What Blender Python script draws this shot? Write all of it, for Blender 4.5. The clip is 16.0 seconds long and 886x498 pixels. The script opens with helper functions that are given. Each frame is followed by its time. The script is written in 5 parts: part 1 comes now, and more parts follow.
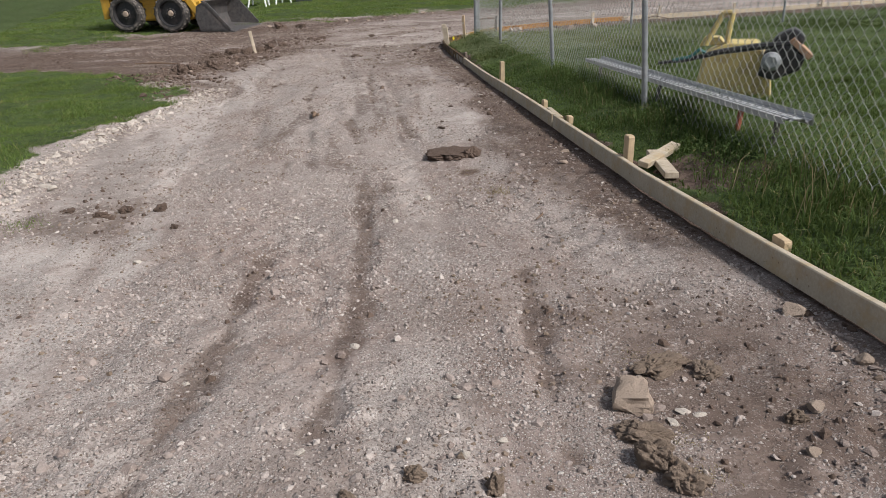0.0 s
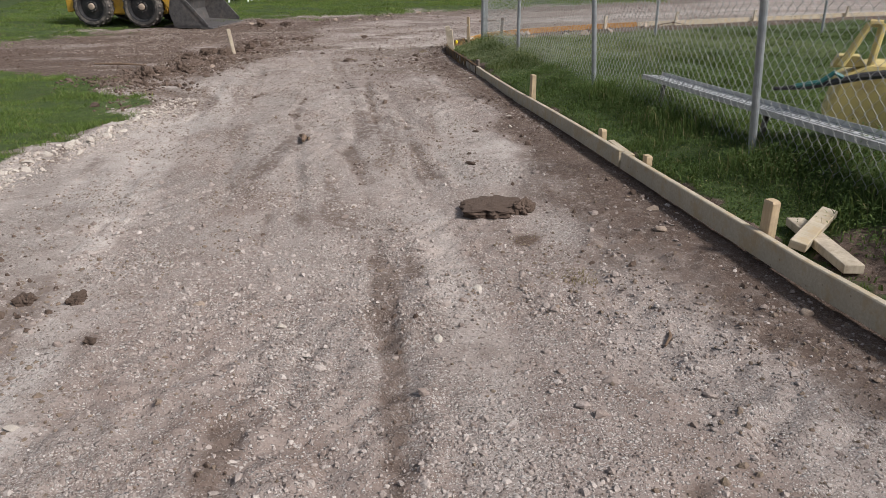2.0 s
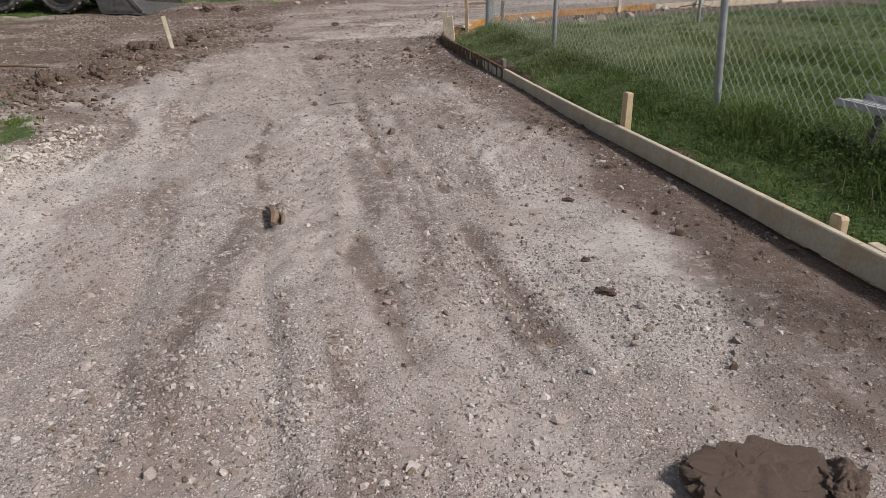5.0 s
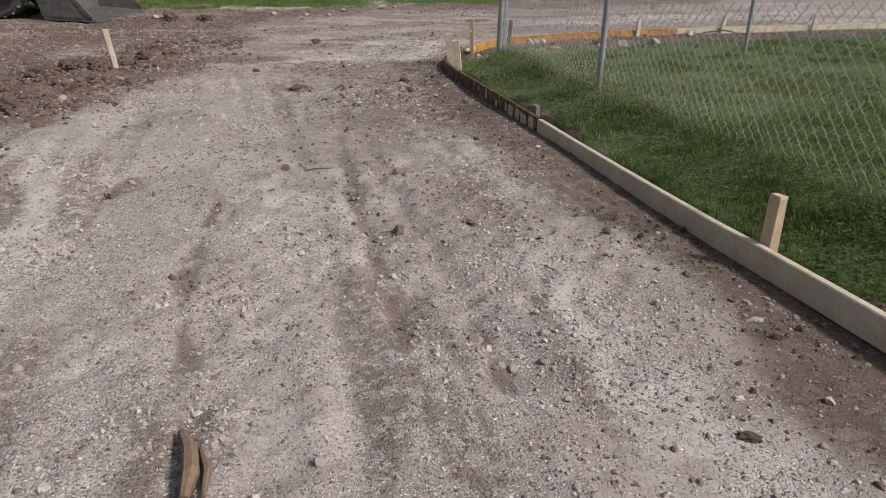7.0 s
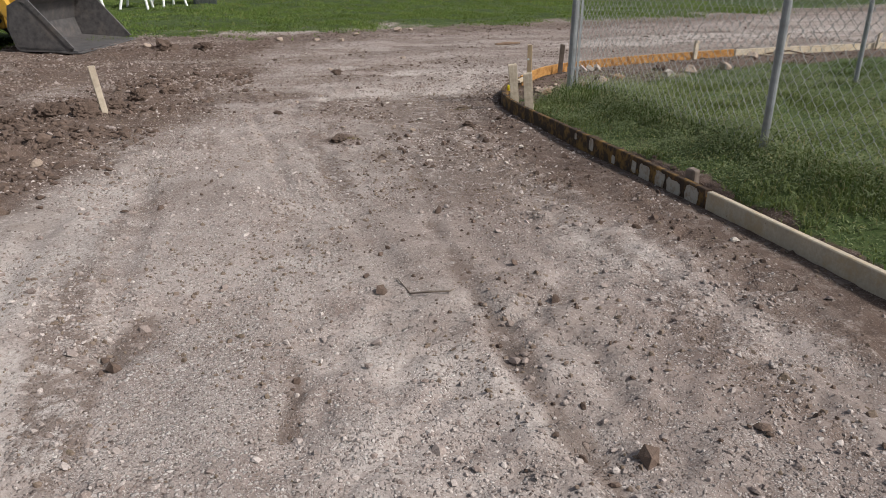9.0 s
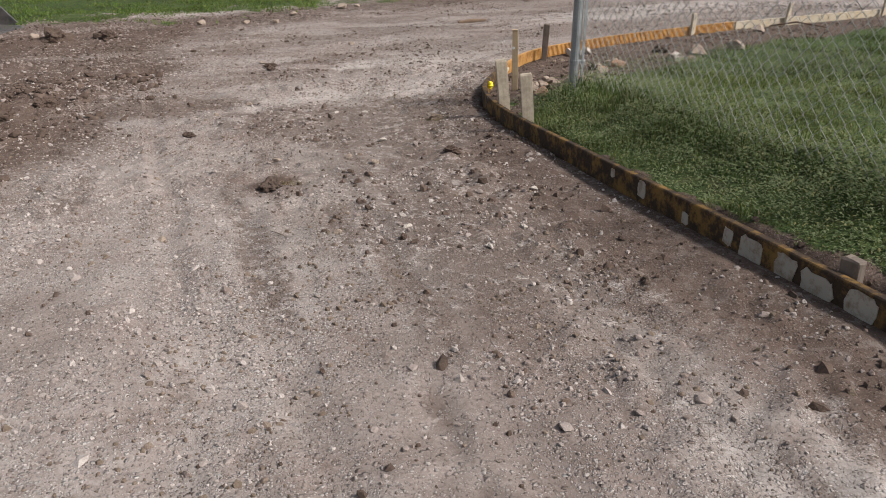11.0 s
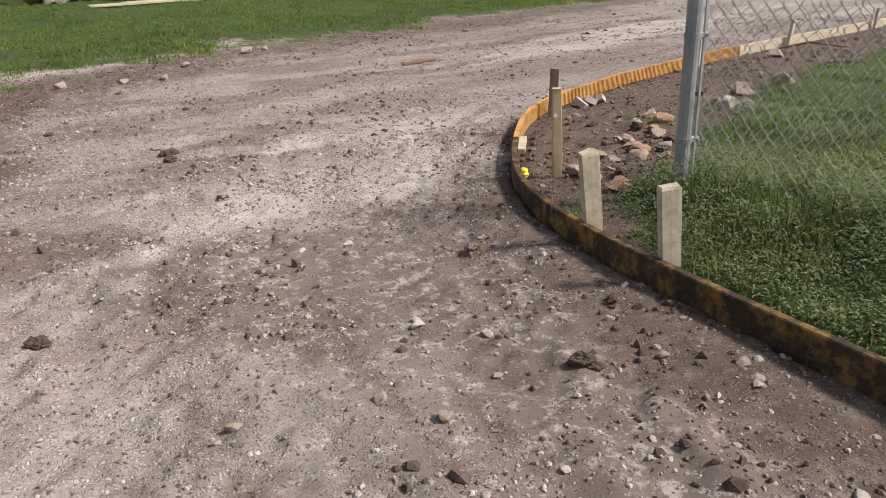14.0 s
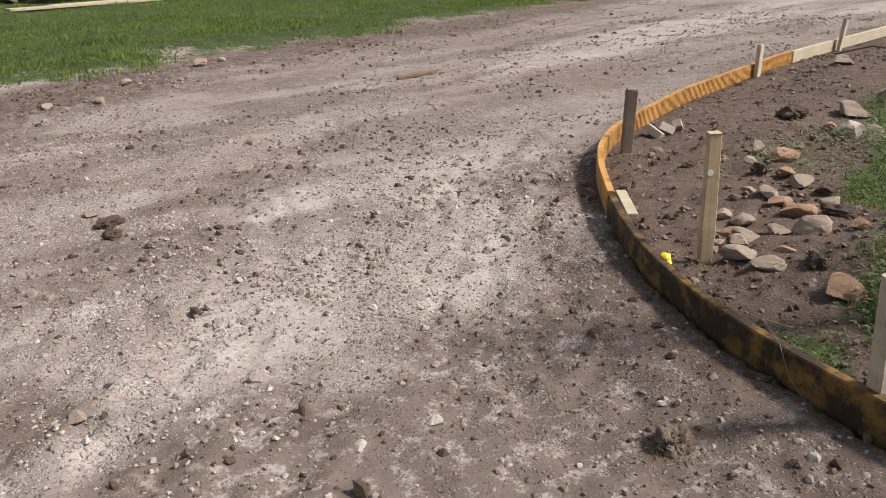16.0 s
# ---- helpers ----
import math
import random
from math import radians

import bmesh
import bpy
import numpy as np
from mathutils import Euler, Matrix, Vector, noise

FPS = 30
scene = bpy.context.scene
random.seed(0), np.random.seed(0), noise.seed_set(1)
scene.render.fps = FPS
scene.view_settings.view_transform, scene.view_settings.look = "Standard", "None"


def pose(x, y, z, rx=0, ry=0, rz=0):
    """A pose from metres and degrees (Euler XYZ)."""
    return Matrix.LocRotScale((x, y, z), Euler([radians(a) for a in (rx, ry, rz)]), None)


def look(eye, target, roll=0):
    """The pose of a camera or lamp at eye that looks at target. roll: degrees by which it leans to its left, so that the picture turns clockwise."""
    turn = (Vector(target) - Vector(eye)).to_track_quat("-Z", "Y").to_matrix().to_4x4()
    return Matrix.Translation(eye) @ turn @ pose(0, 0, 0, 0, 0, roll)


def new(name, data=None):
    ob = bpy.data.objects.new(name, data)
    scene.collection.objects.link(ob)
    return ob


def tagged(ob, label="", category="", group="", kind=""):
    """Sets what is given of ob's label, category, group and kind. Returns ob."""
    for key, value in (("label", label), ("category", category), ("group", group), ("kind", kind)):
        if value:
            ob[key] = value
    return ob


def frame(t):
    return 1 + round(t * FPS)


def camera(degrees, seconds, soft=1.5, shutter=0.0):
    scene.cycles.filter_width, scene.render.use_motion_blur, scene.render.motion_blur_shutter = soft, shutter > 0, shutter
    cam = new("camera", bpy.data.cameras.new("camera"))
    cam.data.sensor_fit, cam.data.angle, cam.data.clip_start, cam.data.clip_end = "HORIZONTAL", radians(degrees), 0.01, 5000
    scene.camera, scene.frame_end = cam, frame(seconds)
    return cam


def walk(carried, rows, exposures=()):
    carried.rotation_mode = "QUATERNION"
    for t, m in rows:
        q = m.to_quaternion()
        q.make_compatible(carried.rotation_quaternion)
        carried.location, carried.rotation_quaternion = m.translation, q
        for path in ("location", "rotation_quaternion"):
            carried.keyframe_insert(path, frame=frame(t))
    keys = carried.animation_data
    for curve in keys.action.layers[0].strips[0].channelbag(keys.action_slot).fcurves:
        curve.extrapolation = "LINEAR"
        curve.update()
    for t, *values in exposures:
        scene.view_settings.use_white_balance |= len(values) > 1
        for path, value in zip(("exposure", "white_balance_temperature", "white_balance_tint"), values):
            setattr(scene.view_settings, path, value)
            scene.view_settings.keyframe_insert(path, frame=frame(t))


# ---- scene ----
cam = camera(60.1, 16.0, soft=0.7)
METRES, EYE, TILT, LEAN, TURN = 14.819, 1.23, 0.0, 0.0, -9.9
EXPOSURE = 0.57
ROWS = [
    (0.0, 0.0, 0.0, 0.0, -0.61, -21.8, 1.53),
    (0.5, -0.0074, 0.0274, -0.0027, -1.57, -21.76, 1.0),
    (1.0, -0.0122, 0.0562, -0.0051, -1.76, -21.46, 1.24),
    (1.5, -0.0154, 0.086, -0.0067, -1.2, -21.56, 0.07),
    (2.0, -0.0223, 0.1165, -0.0088, -1.63, -21.79, 0.15),
    (2.5, -0.0265, 0.1486, -0.0123, -1.86, -22.73, 0.39),
    (3.0, -0.0393, 0.1819, -0.0142, -3.46, -22.29, 1.18),
    (3.5, -0.0453, 0.2145, -0.0173, -4.03, -22.92, 1.66),
    (6.0, -0.0563, 0.3758, -0.0242, -4.72, -23.01, -1.08),
    (6.5, -0.0582, 0.4102, -0.0252, -4.01, -22.24, -1.48),
    (7.0, -0.0611, 0.4415, -0.027, -5.98, -22.5, -1.78),
    (7.5, -0.0655, 0.4741, -0.0273, -6.16, -22.76, -1.58),
    (8.0, -0.0804, 0.5044, -0.0287, -6.92, -21.69, -1.55),
    (8.5, -0.0911, 0.5339, -0.0313, -6.99, -21.35, -1.68),
    (9.0, -0.1002, 0.563, -0.0339, -7.42, -21.21, -1.1),
    (11.5, -0.0918, 0.72, -0.0374, -12.38, -23.64, -0.41),
    (12.0, -0.092, 0.7499, -0.0384, -12.84, -22.88, -0.65),
    (12.5, -0.0927, 0.7797, -0.0393, -12.8, -22.79, -1.09),
    (13.0, -0.0974, 0.8083, -0.0393, -15.06, -22.78, 1.02),
    (13.5, -0.0984, 0.8376, -0.0416, -16.42, -22.57, 1.83),
    (14.0, -0.102, 0.8668, -0.0431, -20.51, -21.95, 1.74),
    (14.5, -0.1052, 0.8942, -0.0444, -22.75, -21.52, 2.54),
    (15.0, -0.1047, 0.923, -0.0452, -22.6, -21.74, 1.38),
    (15.5, -0.1064, 0.9534, -0.046, -23.77, -21.87, 1.79),
    (16.0, -0.0994, 0.982, -0.0494, -24.74, -22.09, 1.84),
]
walk(cam, [(t, pose(0, 0, EYE, TILT, LEAN, TURN) @ pose(METRES * x, METRES * y, METRES * z, 90 + pitch, roll, yaw)) for t, x, y, z, yaw, pitch, roll in ROWS],
     [(0.0, EXPOSURE, 6400, 10), (6.0, EXPOSURE - 0.05, 6400, 10), (9.0, EXPOSURE - 0.03, 6450, 10), (12.5, EXPOSURE + 0.12, 6550, 10), (14.5, EXPOSURE + 0.28, 6650, 10), (16.0, EXPOSURE + 0.22, 6700, 10)])

# ---- world, sun ----
world = bpy.data.worlds.new("sky")
world.use_nodes = True
scene.world = world
wn = world.node_tree.nodes
sky = wn.new("ShaderNodeTexSky")
sky.sky_type, sky.sun_disc = "NISHITA", False
SUN_EL, SUN_AZ = 46.0, 130.0   # azimuth clockwise from +y, towards +x
sky.sun_elevation, sky.sun_rotation = radians(SUN_EL), radians(SUN_AZ)
sky.air_density, sky.dust_density, sky.ozone_density = 1.0, 3.0, 1.0
wn["Background"].inputs["Strength"].default_value = 0.076
haze = wn.new("ShaderNodeHueSaturation")   # thin high cloud: a whiter sky
haze.inputs["Saturation"].default_value = 0.5
world.node_tree.links.new(sky.outputs["Color"], haze.inputs["Color"])
world.node_tree.links.new(haze.outputs["Color"], wn["Background"].inputs["Color"])
sun_data = bpy.data.lights.new("sun", "SUN")
sun_data.energy, sun_data.angle, sun_data.color = 3.05, radians(9), (1.0, 0.955, 0.91)
sun = new("sun", sun_data)
sun_to = Vector((math.sin(radians(SUN_AZ)) * math.cos(radians(SUN_EL)), math.cos(radians(SUN_AZ)) * math.cos(radians(SUN_EL)), math.sin(radians(SUN_EL))))
sun.matrix_world = look(sun_to * 60, (0, 0, 0))


# ---- materials ----
class Mat:
    """A small builder for node materials."""
    def __init__(self, name, rough=0.9, metal=0.0, spec=0.3):
        self.m = bpy.data.materials.new(name)
        self.m.use_nodes = True
        self.t = self.m.node_tree
        self.b = self.t.nodes["Principled BSDF"]
        self.b.inputs["Roughness"].default_value = rough
        self.b.inputs["Metallic"].default_value = metal
        self.b.inputs["Specular IOR Level"].default_value = spec
        self.co = self.t.nodes.new("ShaderNodeTexCoord").outputs["Object"]
        self.pos = self.t.nodes.new("ShaderNodeNewGeometry")

    def put(self, value, socket):
        if isinstance(value, bpy.types.NodeSocket):
            self.t.links.new(value, socket)
        elif value is not None:
            socket.default_value = value

    def where(self, scale=(1, 1, 1), world_space=False):
        n = self.t.nodes.new("ShaderNodeMapping")
        n.inputs["Scale"].default_value = scale
        self.put(self.pos.outputs["Position"] if world_space else self.co, n.inputs["Vector"])
        return n.outputs["Vector"]

    def noise(self, scale, detail=4, rough=0.6, at=None, distortion=0.0):
        n = self.t.nodes.new("ShaderNodeTexNoise")
        n.inputs["Scale"].default_value, n.inputs["Detail"].default_value, n.inputs["Roughness"].default_value = scale, detail, rough
        n.inputs["Distortion"].default_value = distortion
        self.put(at if at is not None else self.co, n.inputs["Vector"])
        return n.outputs["Fac"]

    def voronoi(self, scale, at=None, out="Distance", feature="F1"):
        n = self.t.nodes.new("ShaderNodeTexVoronoi")
        n.feature = feature
        n.inputs["Scale"].default_value = scale
        self.put(at if at is not None else self.co, n.inputs["Vector"])
        return n.outputs[out]

    def ramp(self, fac, lo, hi, a=0.0, b=1.0):
        n = self.t.nodes.new("ShaderNodeMapRange")
        self.put(fac, n.inputs["Value"])
        for k, v in (("From Min", lo), ("From Max", hi), ("To Min", a), ("To Max", b)):
            n.inputs[k].default_value = v
        return n.outputs["Result"]

    def mix(self, fac, a, b, blend="MIX"):
        n = self.t.nodes.new("ShaderNodeMix")
        n.data_type, n.blend_type = "RGBA", blend
        n.clamp_factor = True
        self.put(fac, n.inputs[0])
        for v, s in ((a, n.inputs[6]), (b, n.inputs[7])):
            self.put((*v, 1) if isinstance(v, tuple) and len(v) == 3 else v, s)
        return n.outputs[2]

    def math(self, op, a, b=0.0):
        n = self.t.nodes.new("ShaderNodeMath")
        n.operation = op
        self.put(a, n.inputs[0])
        self.put(b, n.inputs[1])
        return n.outputs[0]

    def attr(self, name, channel):
        n = self.t.nodes.new("ShaderNodeAttribute")
        n.attribute_name = name
        s = self.t.nodes.new("ShaderNodeSeparateColor")
        self.t.links.new(n.outputs["Color"], s.inputs[0])
        return s.outputs[channel]

    def island(self):
        return self.pos.outputs["Random Per Island"]

    def each(self):
        return self.t.nodes.new("ShaderNodeObjectInfo").outputs["Random"]

    def colour(self, value):
        self.put((*value, 1) if isinstance(value, tuple) else value, self.b.inputs["Base Color"])
        return self

    def rough(self, value):
        self.put(value, self.b.inputs["Roughness"])
        return self

    def bump(self, height, strength=0.5, dist=0.01):
        n = self.t.nodes.new("ShaderNodeBump")
        n.inputs["Strength"].default_value, n.inputs["Distance"].default_value = strength, dist
        self.put(height, n.inputs["Height"])
        if self.b.inputs["Normal"].is_linked:
            self.t.links.new(self.b.inputs["Normal"].links[0].from_socket, n.inputs["Normal"])
        self.t.links.new(n.outputs["Normal"], self.b.inputs["Normal"])
        return self


def earth_material():
    """Dusty trodden earth with crushed stone pressed into it; turf where the zone says so."""
    m = Mat("gravel_earth", rough=0.95, spec=0.12)
    mid = m.noise(5, 6, 0.7)
    fine = m.noise(70, 5, 0.75)
    rough_at = m.attr("wear", 2)
    c = m.mix(m.ramp(m.noise(0.8, 5, 0.65), 0.35, 0.65), (0.255, 0.204, 0.180), (0.330, 0.279, 0.254))
    c = m.mix(m.ramp(mid, 0.50, 0.62, 0, 0.6), c, (0.185, 0.136, 0.114))
    c = m.mix(m.ramp(mid, 0.45, 0.32, 0, 0.4), c, (0.385, 0.338, 0.31))
    clot = m.noise(26, 5, 0.7)
    c = m.mix(m.ramp(clot, 0.55, 0.63, 0, 0.55), c, (0.15, 0.108, 0.090))
    pale = m.math("MAXIMUM", m.math("MULTIPLY", m.attr("zone", 2), m.ramp(m.noise(3.5, 6, 0.7), 0.34, 0.6)),
                  m.math("MULTIPLY", m.attr("wear", 1), m.ramp(m.noise(4.5, 6, 0.7), 0.28, 0.52, 0.0, 0.9)))
    c = m.mix(pale, c, (0.455, 0.413, 0.382))
    streak = m.math("MULTIPLY", m.attr("wear", 0), m.ramp(m.noise(16, 6, 0.75), 0.43, 0.52))
    c = m.mix(streak, c, (0.150, 0.110, 0.091))
    damp = m.attr("zone", 1)
    dark = m.math("MULTIPLY", damp, m.math("MAXIMUM", m.ramp(m.noise(14, 7, 0.8), 0.38, 0.48), m.ramp(damp, 0.75, 0.98, 0.0, 0.85)))
    c = m.mix(dark, c, m.mix(m.ramp(mid, 0.35, 0.65), (0.128, 0.090, 0.071), (0.062, 0.043, 0.034)))
    c = m.mix(m.ramp(fine, 0.45, 0.60, 0.0, 0.55), c, m.mix(0.7, c, (0.13, 0.095, 0.078)))
    # stones of three sizes, each with its own size and shade
    warp = m.t.nodes.new("ShaderNodeTexNoise")
    warp.inputs["Scale"].default_value, warp.inputs["Detail"].default_value = 85.0, 2.0
    m.t.links.new(m.co, warp.inputs["Vector"])
    shift = m.t.nodes.new("ShaderNodeVectorMath")
    shift.operation = "MULTIPLY_ADD"
    m.t.links.new(warp.outputs["Color"], shift.inputs[0])
    shift.inputs[1].default_value = (0.012, 0.012, 0.0)
    m.t.links.new(m.co, shift.inputs[2])
    stony = m.math("MULTIPLY", m.math("ADD", m.ramp(m.noise(2.3, 5, 0.65), 0.36, 0.62, 0.35, 1.0), rough_at), m.ramp(dark, 0.2, 0.9, 1.0, 0.6))
    heights = []
    for size, small, large, share, rise in ((150.0, 0.20, 0.52, 0.80, 0.003), (78.0, 0.18, 0.50, 0.60, 0.006), (38.0, 0.14, 0.40, 0.20, 0.010)):
        v = m.t.nodes.new("ShaderNodeTexVoronoi")
        v.voronoi_dimensions = "2D"
        v.inputs["Scale"].default_value = size
        m.t.links.new(shift.outputs["Vector"], v.inputs["Vector"])
        pick = m.t.nodes.new("ShaderNodeSeparateColor")
        m.t.links.new(v.outputs["Color"], pick.inputs[0])
        q = m.math("DIVIDE", v.outputs["Distance"], m.ramp(pick.outputs[0], 0.0, 1.0, small, large))
        there = m.math("LESS_THAN", pick.outputs[1], m.math("MULTIPLY", stony, share))
        dome = m.math("MULTIPLY", m.math("SQRT", m.math("MAXIMUM", m.math("SUBTRACT", 1.0, m.math("MULTIPLY", q, q)), 0.0)), there)
        shade = m.mix(pick.outputs[2], (0.190, 0.148, 0.128), (0.56, 0.515, 0.482))
        shade = m.mix(m.math("MULTIPLY", m.math("MAXIMUM", dark, streak), 0.88), shade, (0.15, 0.107, 0.085))
        c = m.mix(m.ramp(dome, 0.05, 0.35, 0.0, 0.88), c, shade)
        heights.append((dome, rise))
    g = m.attr("zone", 0)
    sod = m.mix(m.ramp(m.noise(9, 5, 0.7), 0.35, 0.7), (0.040, 0.066, 0.021), (0.078, 0.106, 0.037))
    sod = m.mix(m.ramp(fine, 0.55, 0.75), sod, (0.145, 0.128, 0.07))
    sod = m.mix(m.ramp(m.noise(2.2, 5, 0.7), 0.58, 0.72, 0, 0.6), sod, (0.13, 0.10, 0.06))
    edge = m.math("ADD", g, m.ramp(m.noise(6, 7, 0.8), 0.25, 0.75, -0.55, 0.45))
    c = m.mix(m.ramp(edge, 0.38, 0.72), c, sod)
    m.colour(c)
    m.bump(fine, 0.6, 0.008)
    for dome, rise in heights:
        m.bump(dome, 1.0, rise)
    return m.m


def stone_material(name, a, b, soil=(0.2, 0.14, 0.11), amount=0.6):
    m = Mat(name, rough=0.92, spec=0.2)
    c = m.mix(m.ramp(m.island(), 0, 1), a, b)
    c = m.mix(m.ramp(m.each(), 0, 1, 0, 0.5), c, tuple(v * 0.8 for v in a))
    c = m.mix(m.ramp(m.noise(22, 6, 0.7), 0.45, 0.68, 0, amount), c, soil)
    c = m.mix(m.ramp(m.noise(160, 3, 0.7), 0.5, 0.75, 0, 0.4), c, tuple(min(v * 1.3, 0.75) for v in b))
    m.colour(c).bump(m.noise(60, 6, 0.75), 0.6, 0.01)
    return m.m


def wood_material(name, a, b, grain=(2, 60, 60), stain=None, amount=0.5, scale=1.0, rough=0.8):
    m = Mat(name, rough=rough, spec=0.25)
    g = m.noise(scale, 5, 0.6, m.where(grain), 0.4)
    c = m.mix(m.ramp(g, 0.3, 0.7), a, b)
    c = m.mix(m.ramp(m.noise(5, 4), 0.35, 0.7, 0, 0.45), c, tuple(v * 0.72 for v in a))
    c = m.mix(m.ramp(m.each(), 0, 1, 0, 0.3), c, tuple(v * 0.7 for v in b))
    if stain:
        c = m.mix(m.ramp(m.noise(9, 6, 0.7), 0.48, 0.62, 0, amount), c, stain)
    knots = m.voronoi(2.6, m.where((1.2, 6, 6)))
    c = m.mix(m.ramp(knots, 0.1, 0.04, 0, 0.6), c, (0.12, 0.07, 0.035))
    m.colour(c).bump(g, 0.35, 0.004)
    return m.m


def metal_material(name, a, b, rough=0.45, metal=0.9, dirt=(0.25, 0.2, 0.17), amount=0.3):
    m = Mat(name, rough=rough, metal=metal, spec=0.5)
    n = m.noise(14, 5, 0.65)
    c = m.mix(m.ramp(n, 0.35, 0.65), a, b)
    d = m.ramp(m.noise(5, 6, 0.7), 0.5, 0.7, 0, amount)
    m.colour(m.mix(d, c, dirt))
    m.rough(m.ramp(n, 0.3, 0.7, rough - 0.1, rough + 0.2))
    m.bump(m.noise(60, 3), 0.1, 0.002)
    return m.m


def paint_material(name, a, b, dirt, amount=0.5, rough=0.5, scale=7):
    m = Mat(name, rough=rough, spec=0.4)
    c = m.mix(m.noise(3, 4), a, b)
    d = m.ramp(m.noise(scale, 7, 0.72), 0.48, 0.66, 0, amount)
    m.colour(m.mix(d, c, dirt)).rough(m.ramp(d, 0, 1, rough, 0.9))
    m.bump(m.noise(30, 4), 0.12, 0.004)
    return m.m


def leaf_material(name, a, b, dry, share=0.12):
    m = Mat(name, rough=0.8, spec=0.08)
    r = m.island()
    c = m.mix(r, a, b)
    c = m.mix(m.ramp(m.math("FRACT", m.math("MULTIPLY", r, 37.0)), 1 - share, 1 - share + 0.02), c, dry)
    c = m.mix(m.ramp(m.noise(0.9, 3), 0.35, 0.65, 0, 0.45), c, tuple(v * 0.6 for v in a))
    m.colour(c)
    through_leaf = m.t.nodes.new("ShaderNodeBsdfTranslucent")
    m.t.links.new(m.mix(0.35, c, (0.30, 0.34, 0.07)), through_leaf.inputs["Color"])
    both = m.t.nodes.new("ShaderNodeMixShader")
    both.inputs[0].default_value = 0.32
    m.t.links.new(m.b.outputs["BSDF"], both.inputs[1])
    m.t.links.new(through_leaf.outputs["BSDF"], both.inputs[2])
    m.t.links.new(both.outputs["Shader"], m.t.nodes["Material Output"].inputs["Surface"])
    return m.m


EARTH = earth_material()
PEBBLE = stone_material("pebbles", (0.205, 0.160, 0.139), (0.50, 0.45, 0.417), (0.205, 0.158, 0.136), 0.5)
CHALK = stone_material("chalky_chips", (0.40, 0.345, 0.30), (0.56, 0.50, 0.445), (0.36, 0.30, 0.255), 0.5)
SOD = stone_material("dry_sod", (0.155, 0.115, 0.088), (0.27, 0.21, 0.17), (0.12, 0.10, 0.06), 0.5)
DRY_EARTH = stone_material("dry_dusty_earth", (0.21, 0.165, 0.143), (0.35, 0.298, 0.27), (0.19, 0.145, 0.122), 0.5)
CLOD = stone_material("dark_clods", (0.078, 0.055, 0.043), (0.180, 0.130, 0.103), (0.065, 0.046, 0.036), 0.5)
ROCK_TAN = stone_material("tan_rock", (0.32, 0.25, 0.20), (0.44, 0.36, 0.29), (0.18, 0.13, 0.1), 0.65)
ROCK_RUST = stone_material("rusty_rock", (0.36, 0.215, 0.14), (0.46, 0.30, 0.20), (0.2, 0.14, 0.11), 0.65)
ROCK_WHITE = stone_material("chalky_rock", (0.46, 0.41, 0.36), (0.58, 0.53, 0.47), amount=0.4)
PINE = wood_material("new_pine", (0.41, 0.35, 0.265), (0.54, 0.475, 0.37), (2, 60, 60), (0.40, 0.285, 0.145), 0.5)
PINE_STAKE = wood_material("pine_stake", (0.46, 0.34, 0.21), (0.60, 0.47, 0.31), (50, 50, 2), (0.33, 0.25, 0.18), 0.5)
GREY_STAKE = wood_material("grey_stake", (0.44, 0.37, 0.28), (0.60, 0.52, 0.41), (50, 50, 2), (0.25, 0.2, 0.15), 0.55)
DARK_STAKE = wood_material("dark_stake", (0.16, 0.13, 0.11), (0.27, 0.22, 0.18), (50, 50, 2), (0.1, 0.08, 0.06), 0.5)
OLD_BOARD = wood_material("weathered_form_board", (0.030, 0.021, 0.015), (0.078, 0.050, 0.031), (3, 40, 40), (0.27, 0.155, 0.042), 0.75)
PATCH = paint_material("dried_cement", (0.36, 0.33, 0.28), (0.46, 0.42, 0.36), (0.20, 0.13, 0.07), 0.8, 0.9, 18)
ORANGE = wood_material("orange_form_board", (0.46, 0.225, 0.065), (0.62, 0.36, 0.13), (4, 40, 40), (0.26, 0.12, 0.04), 0.75)
GALV = metal_material("galvanised_steel", (0.225, 0.24, 0.255), (0.34, 0.355, 0.37), 0.5, 0.5)
ZINC = metal_material("dull_zinc_rail", (0.31, 0.32, 0.325), (0.45, 0.46, 0.465), 0.5, 0.3, (0.2, 0.19, 0.18), 0.5)
WIRE = metal_material("galvanised_wire", (0.20, 0.21, 0.20), (0.35, 0.36, 0.35), 0.55, 0.4, amount=0.2)
STEEL = metal_material("worn_bucket_steel", (0.075, 0.072, 0.072), (0.15, 0.14, 0.138), 0.5, 0.5, (0.22, 0.185, 0.16), 0.5)
YELLOW = paint_material("yellow_paint", (0.47, 0.27, 0.03), (0.56, 0.33, 0.045), (0.25, 0.17, 0.08), 0.55)
PALE_YELLOW = paint_material("faded_yellow_paint", (0.48, 0.385, 0.14), (0.56, 0.45, 0.18), (0.28, 0.21, 0.11), 0.7)
RUBBER = paint_material("dusty_rubber", (0.035, 0.033, 0.032), (0.06, 0.055, 0.052), (0.27, 0.235, 0.205), 0.7, 0.9)
BLACK = paint_material("black_plastic", (0.018, 0.018, 0.02), (0.03, 0.03, 0.032), (0.12, 0.1, 0.09), 0.35, 0.45)
WHITE = paint_material("white_plastic", (0.70, 0.72, 0.70), (0.78, 0.80, 0.78), (0.45, 0.45, 0.40), 0.3, 0.5)
GREENBLACK = paint_material("dark_green_bin", (0.03, 0.04, 0.037), (0.045, 0.055, 0.05), (0.12, 0.12, 0.1), 0.3, 0.5)
